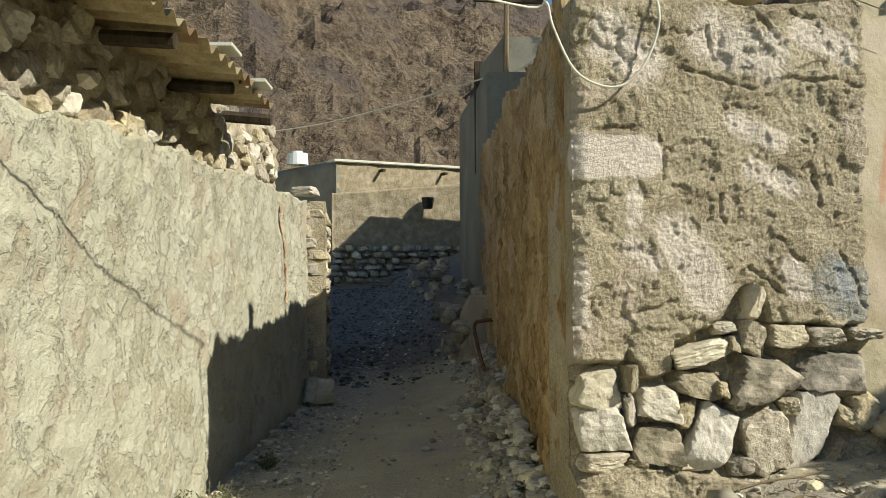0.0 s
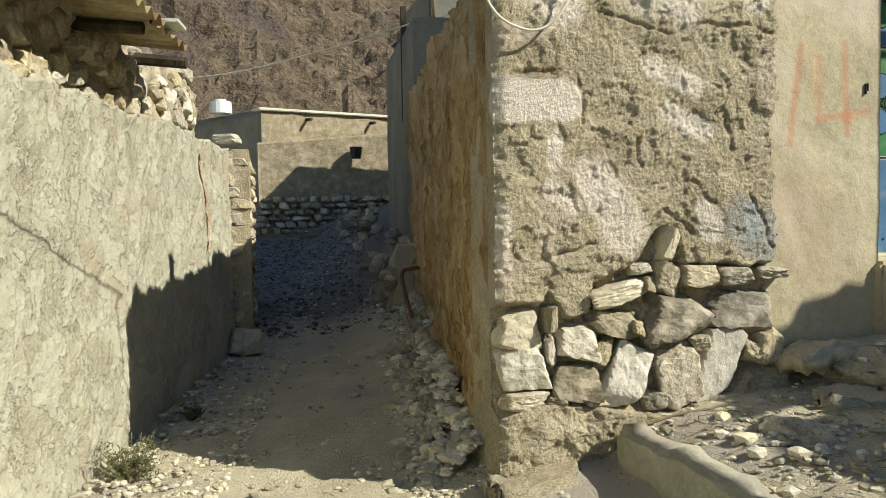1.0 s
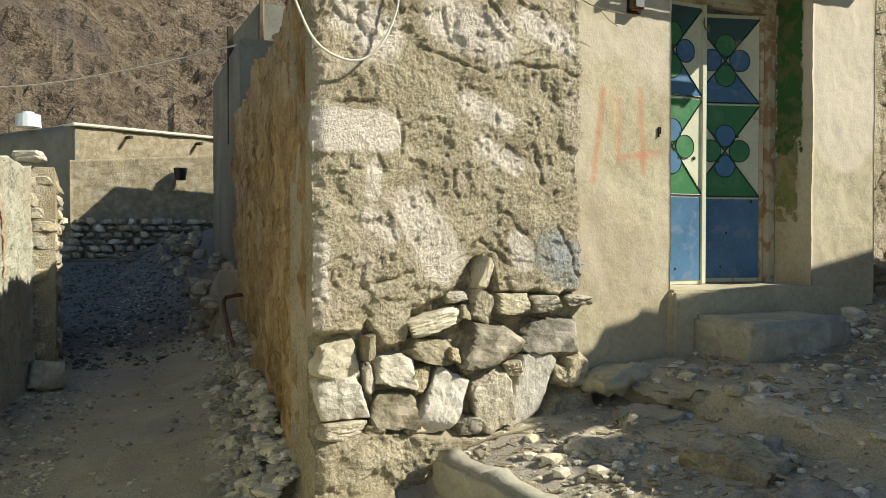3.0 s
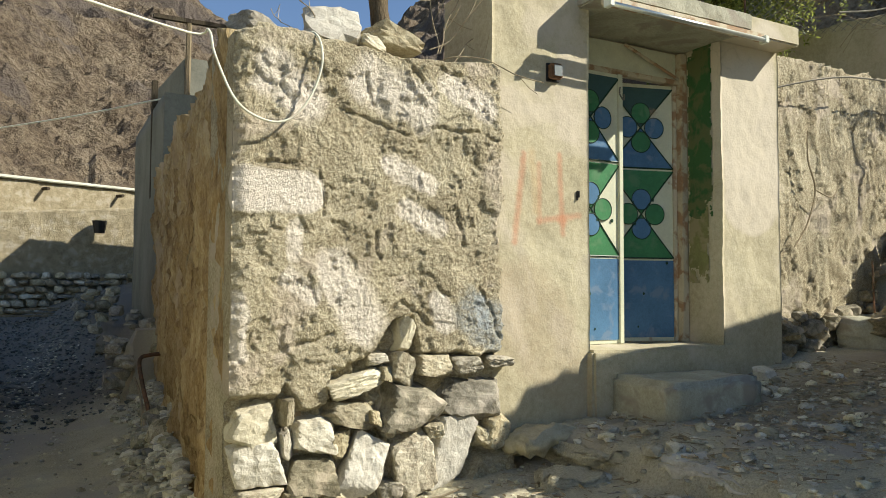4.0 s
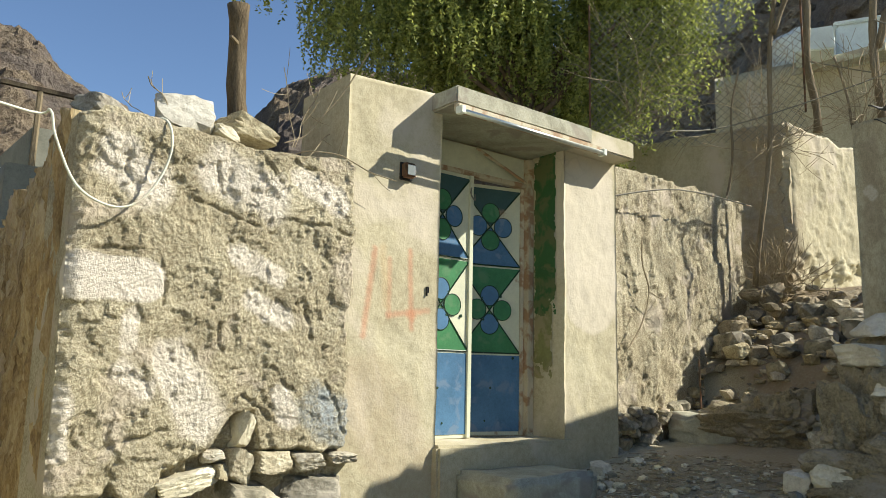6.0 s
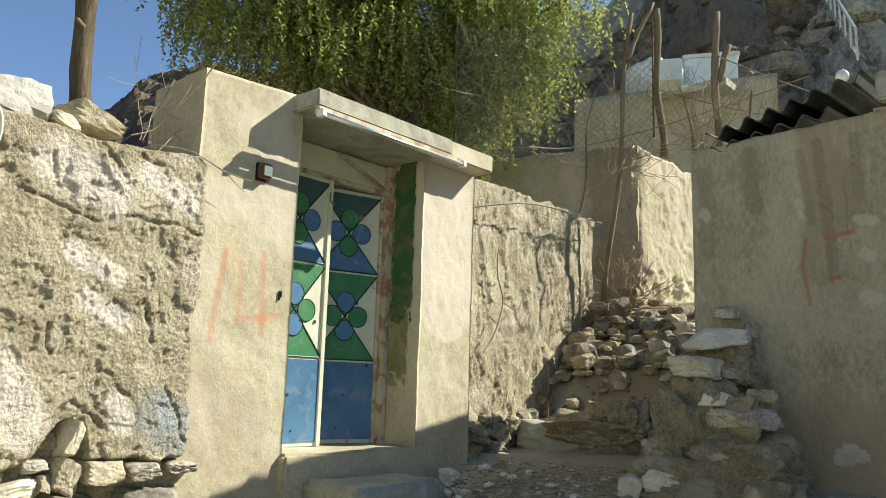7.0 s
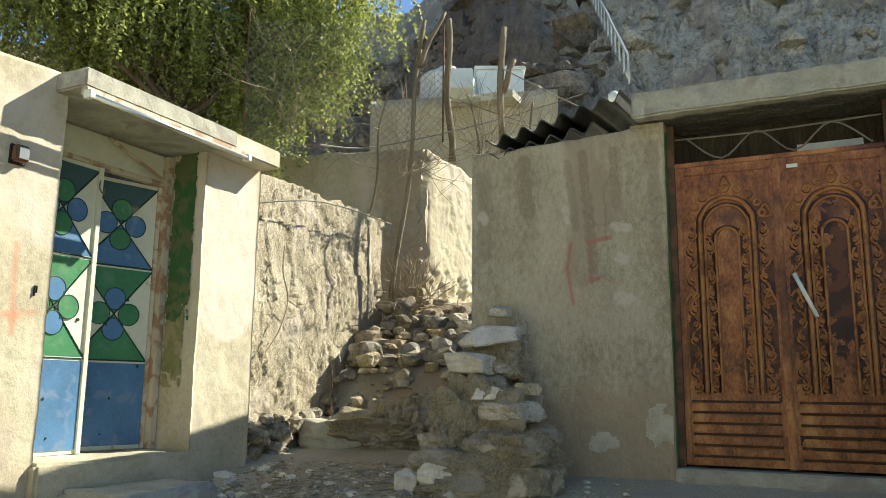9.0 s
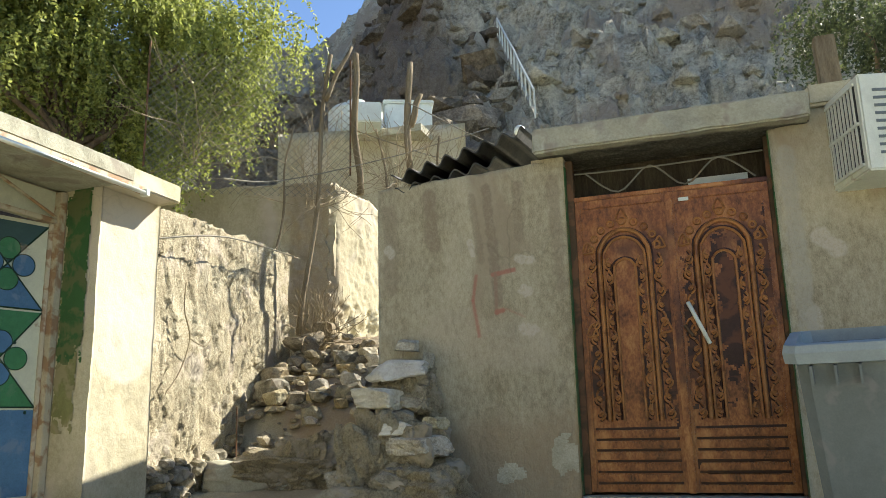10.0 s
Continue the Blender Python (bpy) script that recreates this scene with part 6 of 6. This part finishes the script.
# ---- trees ----
def weeping_tree(name, label, base, trunk_top, clumps, strands, seed, leaf=0.062, drop=1.0, mat=None):
    """A crown of hanging leafy strands round clump centres (x, y, z, radius), on a forked trunk."""
    t = thing(name, label, "tree", base)
    rng = random.Random(seed)
    B = Vector(base)
    bm = bmesh.new()
    T = Vector(trunk_top) - B
    rod(bm, (0, 0, -0.2), T, 0.16, 0.10, 10, 0.08, 10, seed)
    for c in clumps:
        C = Vector(c[:3]) - B
        m = T.lerp(C, 0.5) + Vector((0, 0, 0.25))
        rod(bm, T * rng.uniform(0.8, 1.0), m, 0.045, 0.03, 7, 0.08, 6, seed + 1)
        rod(bm, m, C, 0.03, 0.01, 6, 0.08, 6, seed + 2)
    part("trunk", bm, P_BARK, t, smooth=True)
    verts, faces = [], []
    total = sum(c[3] ** 2 for c in clumps)
    for c in clumps:
        C, R = Vector(c[:3]) - B, c[3]
        tufts = [Vector([rng.gauss(0, 1) for _ in range(3)]).normalized() * R * rng.random() ** 0.4 for _ in range(int(9 + 14 * R * R))]
        for _ in range(int(strands * c[3] ** 2 / total)):
            d = rng.choice(tufts) + Vector([rng.gauss(0, 0.13) for _ in range(3)])
            d.z = d.z * 0.8
            p = C + d
            vel = Vector((d.x, d.y, 0)).normalized() * rng.uniform(0.2, 0.8) + Vector((rng.gauss(0, 0.2), rng.gauss(0, 0.2), rng.uniform(-0.2, 0.4)))
            ln = rng.uniform(0.3, 1.0) * drop
            steps = int(ln / 0.05) + 3
            for k in range(steps):
                vel = (vel + Vector((rng.gauss(0, 0.05), rng.gauss(0, 0.05), -0.22))).normalized()
                p = p + vel * 0.05
                for _s in (0, 1):
                    ax = (Vector([rng.gauss(0, 1) for _ in range(3)]) + Vector((0, 0, -0.7))).normalized()
                    sd = ax.cross(Vector([rng.gauss(0, 1) for _ in range(3)])).normalized() * leaf * 0.26
                    ll = leaf * rng.uniform(0.7, 1.3)
                    o = len(verts)
                    verts.extend([p, p + ax * ll * 0.5 + sd, p + ax * ll, p + ax * ll * 0.5 - sd])
                    faces.append((o, o + 1, o + 2, o + 3))
    me = bpy.data.meshes.new("crown")
    me.from_pydata([tuple(v) for v in verts], [], faces)
    tagged(part("crown", me, mat or P_LEAF, t), kind="stuff")
    return t


weeping_tree("tree", "green pepper tree with weeping branches behind the gate", (7.3, 7.0, 2.6), (7.5, 6.9, 5.0),
             [(6.1, 8.3, 7.1, 1.0), (6.9, 7.9, 7.4, 1.2), (5.6, 8.8, 7.6, 0.9), (7.5, 7.4, 7.0, 1.2), (7.2, 7.2, 6.0, 0.9), (8.2, 6.9, 6.6, 1.1), (8.6, 6.2, 6.9, 0.9), (8.4, 6.2, 5.9, 0.75),
              (8.9, 5.7, 6.3, 0.6), (7.9, 6.7, 5.4, 0.7), (6.5, 7.9, 6.3, 0.9), (7.0, 8.4, 8.4, 1.2), (8.0, 7.2, 8.0, 1.2), (9.0, 6.0, 7.6, 0.8), (9.0, 4.75, 7.0, 0.35), (5.9, 8.1, 6.3, 0.6)], 5600, 5)
weeping_tree("tree", "distant green tree beyond the gated building", (12.5, -3.2, 3.2), (12.4, -3.0, 6.0), [(12.0, -2.7, 6.9, 0.8), (12.4, -3.4, 7.6, 1.1), (12.2, -2.9, 6.0, 0.6)], 700, 8, mat=P_SHADELEAF)


def shrub(label, base, r, n, seed, mat):
    t = thing("shrub", label, "shrub", base)
    rng = random.Random(seed)
    bm = bmesh.new()
    verts, faces = [], []
    for _ in range(n):
        d = Vector((rng.gauss(0, 0.6), rng.gauss(0, 0.6), rng.uniform(0.3, 1.2))).normalized()
        tip = d * r * rng.uniform(0.5, 1.1)
        rod(bm, (0, 0, -0.02), tip, 0.003, 0.0015, 4)
        for _k in range(16):
            p = tip * rng.uniform(0.25, 1.0)
            ax = Vector([rng.gauss(0, 1) for _ in range(3)]).normalized()
            sd = ax.orthogonal().normalized() * 0.005
            o = len(verts)
            verts += [tuple(p), tuple(p + ax * 0.012 + sd), tuple(p + ax * 0.028), tuple(p + ax * 0.012 - sd)]
            faces.append((o, o + 1, o + 2, o + 3))
    part("stems", bm, P_TWIG, t)
    me = bpy.data.meshes.new("leaves")
    me.from_pydata(verts, [], faces)
    tagged(part("leaves", me, mat, t), kind="stuff")


p = lw(4.75, 0.22)
shrub("small grey-green desert shrub at the lane wall foot", (p.x, p.y, gz(p.x, p.y)), 0.30, 70, 3, P_DRYLEAF)
p = lw(6.1, 0.25)
shrub("tiny dry weed at the lane wall foot", (p.x, p.y, gz(p.x, p.y)), 0.14, 25, 4, P_DRYLEAF)

# ---- wheeled bin, air conditioner, post ----
bin_t = thing("wheeled_bin", "grey plastic wheeled bin, lid open, by the brown wall", "bin", (4.78, -1.13, 0.80), rot=(0, -11, -8))
bm = bmesh.new()
levels = [(0.0, 0.21, 0.24), (0.08, 0.225, 0.255), (1.05, 0.285, 0.32), (1.10, 0.285, 0.32)]
rings = []
for z, hx, hy in levels:
    rings.append([bm.verts.new((hx * sx, hy * sy, z)) for sx, sy in ((-1, -0.85), (-0.85, -1), (0.85, -1), (1, -0.85), (1, 0.85), (0.85, 1), (-0.85, 1), (-1, 0.85))])
inner = [bm.verts.new((v.co.x * 0.93, v.co.y * 0.93, 1.10)) for v in rings[-1]]
deep = [bm.verts.new((v.co.x * 0.80, v.co.y * 0.80, 0.25)) for v in rings[-1]]
for a, b in ((rings[0], rings[1]), (rings[1], rings[2]), (rings[2], rings[3]), (rings[3], inner), (inner, deep)):
    for k in range(8):
        bm.faces.new((a[k], a[(k + 1) % 8], b[(k + 1) % 8], b[k]))
bm.faces.new(rings[0][::-1])
bm.faces.new(deep)
part("body", bm, P_BIN, bin_t)
rimb = bmesh.new()
ringsr = []
for f, z in ((1.0, 1.06), (1.14, 1.07), (1.16, 1.12), (1.13, 1.155), (0.97, 1.16), (0.95, 1.10)):
    ringsr.append([rimb.verts.new((hx * f * 0.287, hy * f * 0.322, z)) for hx, hy in ((-1, -0.85), (-0.85, -1), (0.85, -1), (1, -0.85), (1, 0.85), (0.85, 1), (-0.85, 1), (-1, 0.85))])
for a, b in zip(ringsr, ringsr[1:]):
    for k in range(8):
        rimb.faces.new((a[k], a[(k + 1) % 8], b[(k + 1) % 8], b[k]))
part("rim", rimb, P_BINLID, bin_t, "pale grey moulded rim")
for k in range(3):
    part("rib", one_box(-0.34, -0.285, 0.05 + k * 0.1, 0.062 + k * 0.1, 0.97, 1.06), P_BIN, bin_t)
for sy in (-1, 1):
    wh = part("wheel", rod(bmesh.new(), (0.2, sy * 0.24, 0.10), (0.2, sy * 0.29, 0.10), 0.10, 0.10, 18), P_BLACK, bin_t)
part("lid", one_box(0.34, 0.38, -0.30, 0.30, 0.45, 1.12, bevel=0.01), P_BIN, bin_t)

ac = thing("air_conditioner", "old white window air conditioner with side louvres", "air conditioner", (5.44, -1.36, 2.98), rot=(0, 0, 16))
part("case", one_box(0.0, 0.62, -0.62, 0.0, 0, 0.62, bevel=0.012), P_WHITE, ac)
part("louvre_recess", one_box(0.05, 0.45, 0.0, 0.004, 0.06, 0.56), P_BLACK, ac)
for k in range(8):
    part("louvre", one_box(0.07 + k * 0.048, 0.085 + k * 0.048, 0.002, 0.014, 0.06, 0.56), P_WHITE, ac)
for z in (0.04, 0.30, 0.555):
    part("louvre_rail", one_box(0.04, 0.46, 0.003, 0.016, z, z + 0.018), P_WHITE, ac)
for k in range(9):
    part("vent", one_box(-0.004, 0.001, -0.55, -0.08, 0.10 + 0.05 * k, 0.118 + 0.05 * k), P_BIN, ac)
tp = thing("timber_stub", "square timber post standing on the parapet", "post", (6.12, -1.32, 3.70), rot=(0, 12, 0))
part("shaft", one_box(-0.06, 0.06, -0.07, 0.07, 0, 0.52, bevel=0.008), M_WOOD, tp)
dn = thing("drain_dish", "upturned pale dish lying on the roof edge", "dish", (6.6, 0.25, 3.66))
part("shell", rock(0.22, 0.2, 0.16, 88, 2), P_TANK, dn)


# ---- loose gravel and boulders ----
def scatter(name, label, spots, mat, seed, category):
    """Many small stones as one mesh; spots gives (x, y, z, size)."""
    rng = random.Random(seed)
    protos = []
    for k in range(8):
        me = rock(1, 0.85, 0.6, seed + k, 1, 7, 0.03)
        protos.append((np.array([v.co[:] for v in me.vertices]), [tuple(p.vertices) for p in me.polygons]))
    vs, fs, o = [], [], 0
    for x, y, z, s in spots:
        v, f = protos[rng.randrange(8)]
        a = rng.uniform(0, 6.28)
        c, sn = math.cos(a), math.sin(a)
        q = v * s * np.array([1, 1, rng.uniform(0.7, 1.2)])
        vs.append(np.stack([q[:, 0] * c - q[:, 1] * sn + x, q[:, 0] * sn + q[:, 1] * c + y, q[:, 2] + z], 1))
        fs += [tuple(i + o for i in t) for t in f]
        o += len(v)
    me = bpy.data.meshes.new(name)
    me.from_pydata(np.concatenate(vs).tolist(), [], fs)
    return tagged(part(name, me, mat), label, category, kind="stuff")


rng = random.Random(41)
spots = []
while len(spots) < 15000:
    r = rng.random()
    if r < 0.42:
        x, y = rng.uniform(1.3, 5.8), rng.uniform(0.8, 3.85)
        if rng.random() > 0.35 + 0.65 * (fbm(x * 1.3, y * 1.3, 5.0) > 0):
            continue
    else:
        y = 3.9 + 13 * rng.random() ** 1.8
        c = 0.25 + (y - 4) * 0.14
        side = rng.random()
        x = c + (rng.choice((-1, 1)) * (0.55 + 0.75 * rng.random() ** 1.5) if side < 0.9 else rng.uniform(-0.6, 0.6))
        if not -1.0 + (y - 4.37) * 0.158 < x < 1.25 + (y - 3.8) * 0.126:
            continue
    s = 0.008 + 0.05 * rng.random() ** 5
    spots.append((x, y, gz(x, y) + s * 0.12, s))
scatter("gravel", "loose grey-tan gravel and chips over the ground", spots, M_GRAVEL, 1200, "gravel")
spots = []
while len(spots) < 5000:
    y = 9.5 + 13.5 * rng.random()
    x = 0.25 + (y - 4) * 0.06 + rng.uniform(-1.4, 1.6)
    s = 0.02 + 0.07 * rng.random() ** 3
    spots.append((x, y, gz(x, y) + s * 0.12, s))
scatter("slate_gravel", "dark grey gravel over the far lane", spots, M_SLATE, 1250, "gravel")
hv = hillside.data.vertices
spots = []
for _ in range(5200):
    v = hv[rng.randrange(len(hv))].co
    if v.length < 95:
        spots.append((v.x, v.y, v.z, rng.uniform(0.3, 0.9) + 1.6 * rng.random() ** 5))
scatter("hillside_boulders", "grey boulders strewn over the hillside", spots, M_HILL, 1300, "boulders")
spots = []
while len(spots) < 620:
    v = hv[rng.randrange(len(hv))].co
    az = math.degrees(math.atan2(v.x, v.y))
    if 46 < az < 76 and v.length < 85 and fbm(v.x * 0.08, v.y * 0.08, v.z * 0.08) > -0.15:
        spots.append((v.x, v.y, v.z, rng.uniform(0.8, 1.8) + 2.6 * rng.random() ** 3))
scatter("crag_rocks", "dark brown broken crags on the hillside", spots, M_CRAG, 1400, "rocks")
spots = []
while len(spots) < 1500:
    y = 4.1 + 8.0 * rng.random() ** 1.3
    q = abs(rng.gauss(0, 0.22))
    if rng.random() < 0.72:
        x = 1.20 + (y - 4.0) * 0.124 - q
        z = gz(x, y) + max(0.0, 0.16 - q * 0.5)
        s = 0.02 + 0.15 * rng.random() ** 3
    else:
        x = -0.98 + (y - 4.37) * 0.158 + q
        z = gz(x, y) + max(0.0, 0.06 - q * 0.3)
        s = 0.02 + 0.07 * rng.random() ** 3
        if y > 9:
            continue
    spots.append((x, y, z, s))
scatter("lane_rubble", "broken stones heaped along the lane walls", spots, M_GRAVEL, 1500, "rubble")
spots = []
while len(spots) < 500:
    x, y = rng.uniform(1.95, 5.8), rng.uniform(1.2, 3.8)
    s = 0.03 + 0.10 * rng.random() ** 3
    spots.append((x, y, gz(x, y) + s * 0.1, s))
scatter("yard_rubble", "angular stones half sunk in the yard floor", spots, M_GRAVEL, 1600, "rubble")
straw = []
fcs = []
for _ in range(2200):
    x, y = rng.gauss(5.2, 0.7), rng.gauss(3.0, 0.5)
    if rng.random() < 0.35:
        x, y = rng.uniform(2.0, 4.5), rng.uniform(2.0, 3.7)
    if y > 3.85 or x > 5.85:
        continue
    a, ll = rng.uniform(0, 6.28), rng.uniform(0.03, 0.11)
    c, sn, z = math.cos(a), math.sin(a), gz(x, y) + rng.uniform(0.008, 0.03)
    o = len(straw)
    straw += [(x, y, z), (x + c * ll, y + sn * ll, z + rng.uniform(-0.01, 0.02)), (x + c * ll - sn * 0.003, y + sn * ll + c * 0.003, z), (x - sn * 0.003, y + c * 0.003, z + 0.002)]
    fcs.append((o, o + 1, o + 2, o + 3))
me = bpy.data.meshes.new("straw")
me.from_pydata(straw, [], fcs)
tagged(part("straw_litter", me, P_TWIG), "dry straw litter strewn over the yard floor", "straw", kind="stuff")
spots = []
for _ in range(420):
    x, y = 7.15 + 2.0 * rng.random() ** 1.2, rng.uniform(2.1, 4.35)
    s = 0.05 + 0.16 * rng.random() ** 2.5
    spots.append((x, y, gz(x, y) + s * 0.2 + (0.2 * rng.random() if y > 3.8 else 0.0), s))
scatter("stair_rubble", "broken brown stones packing the rubble stair", spots, M_RUBBLE, 1700, "rubble")
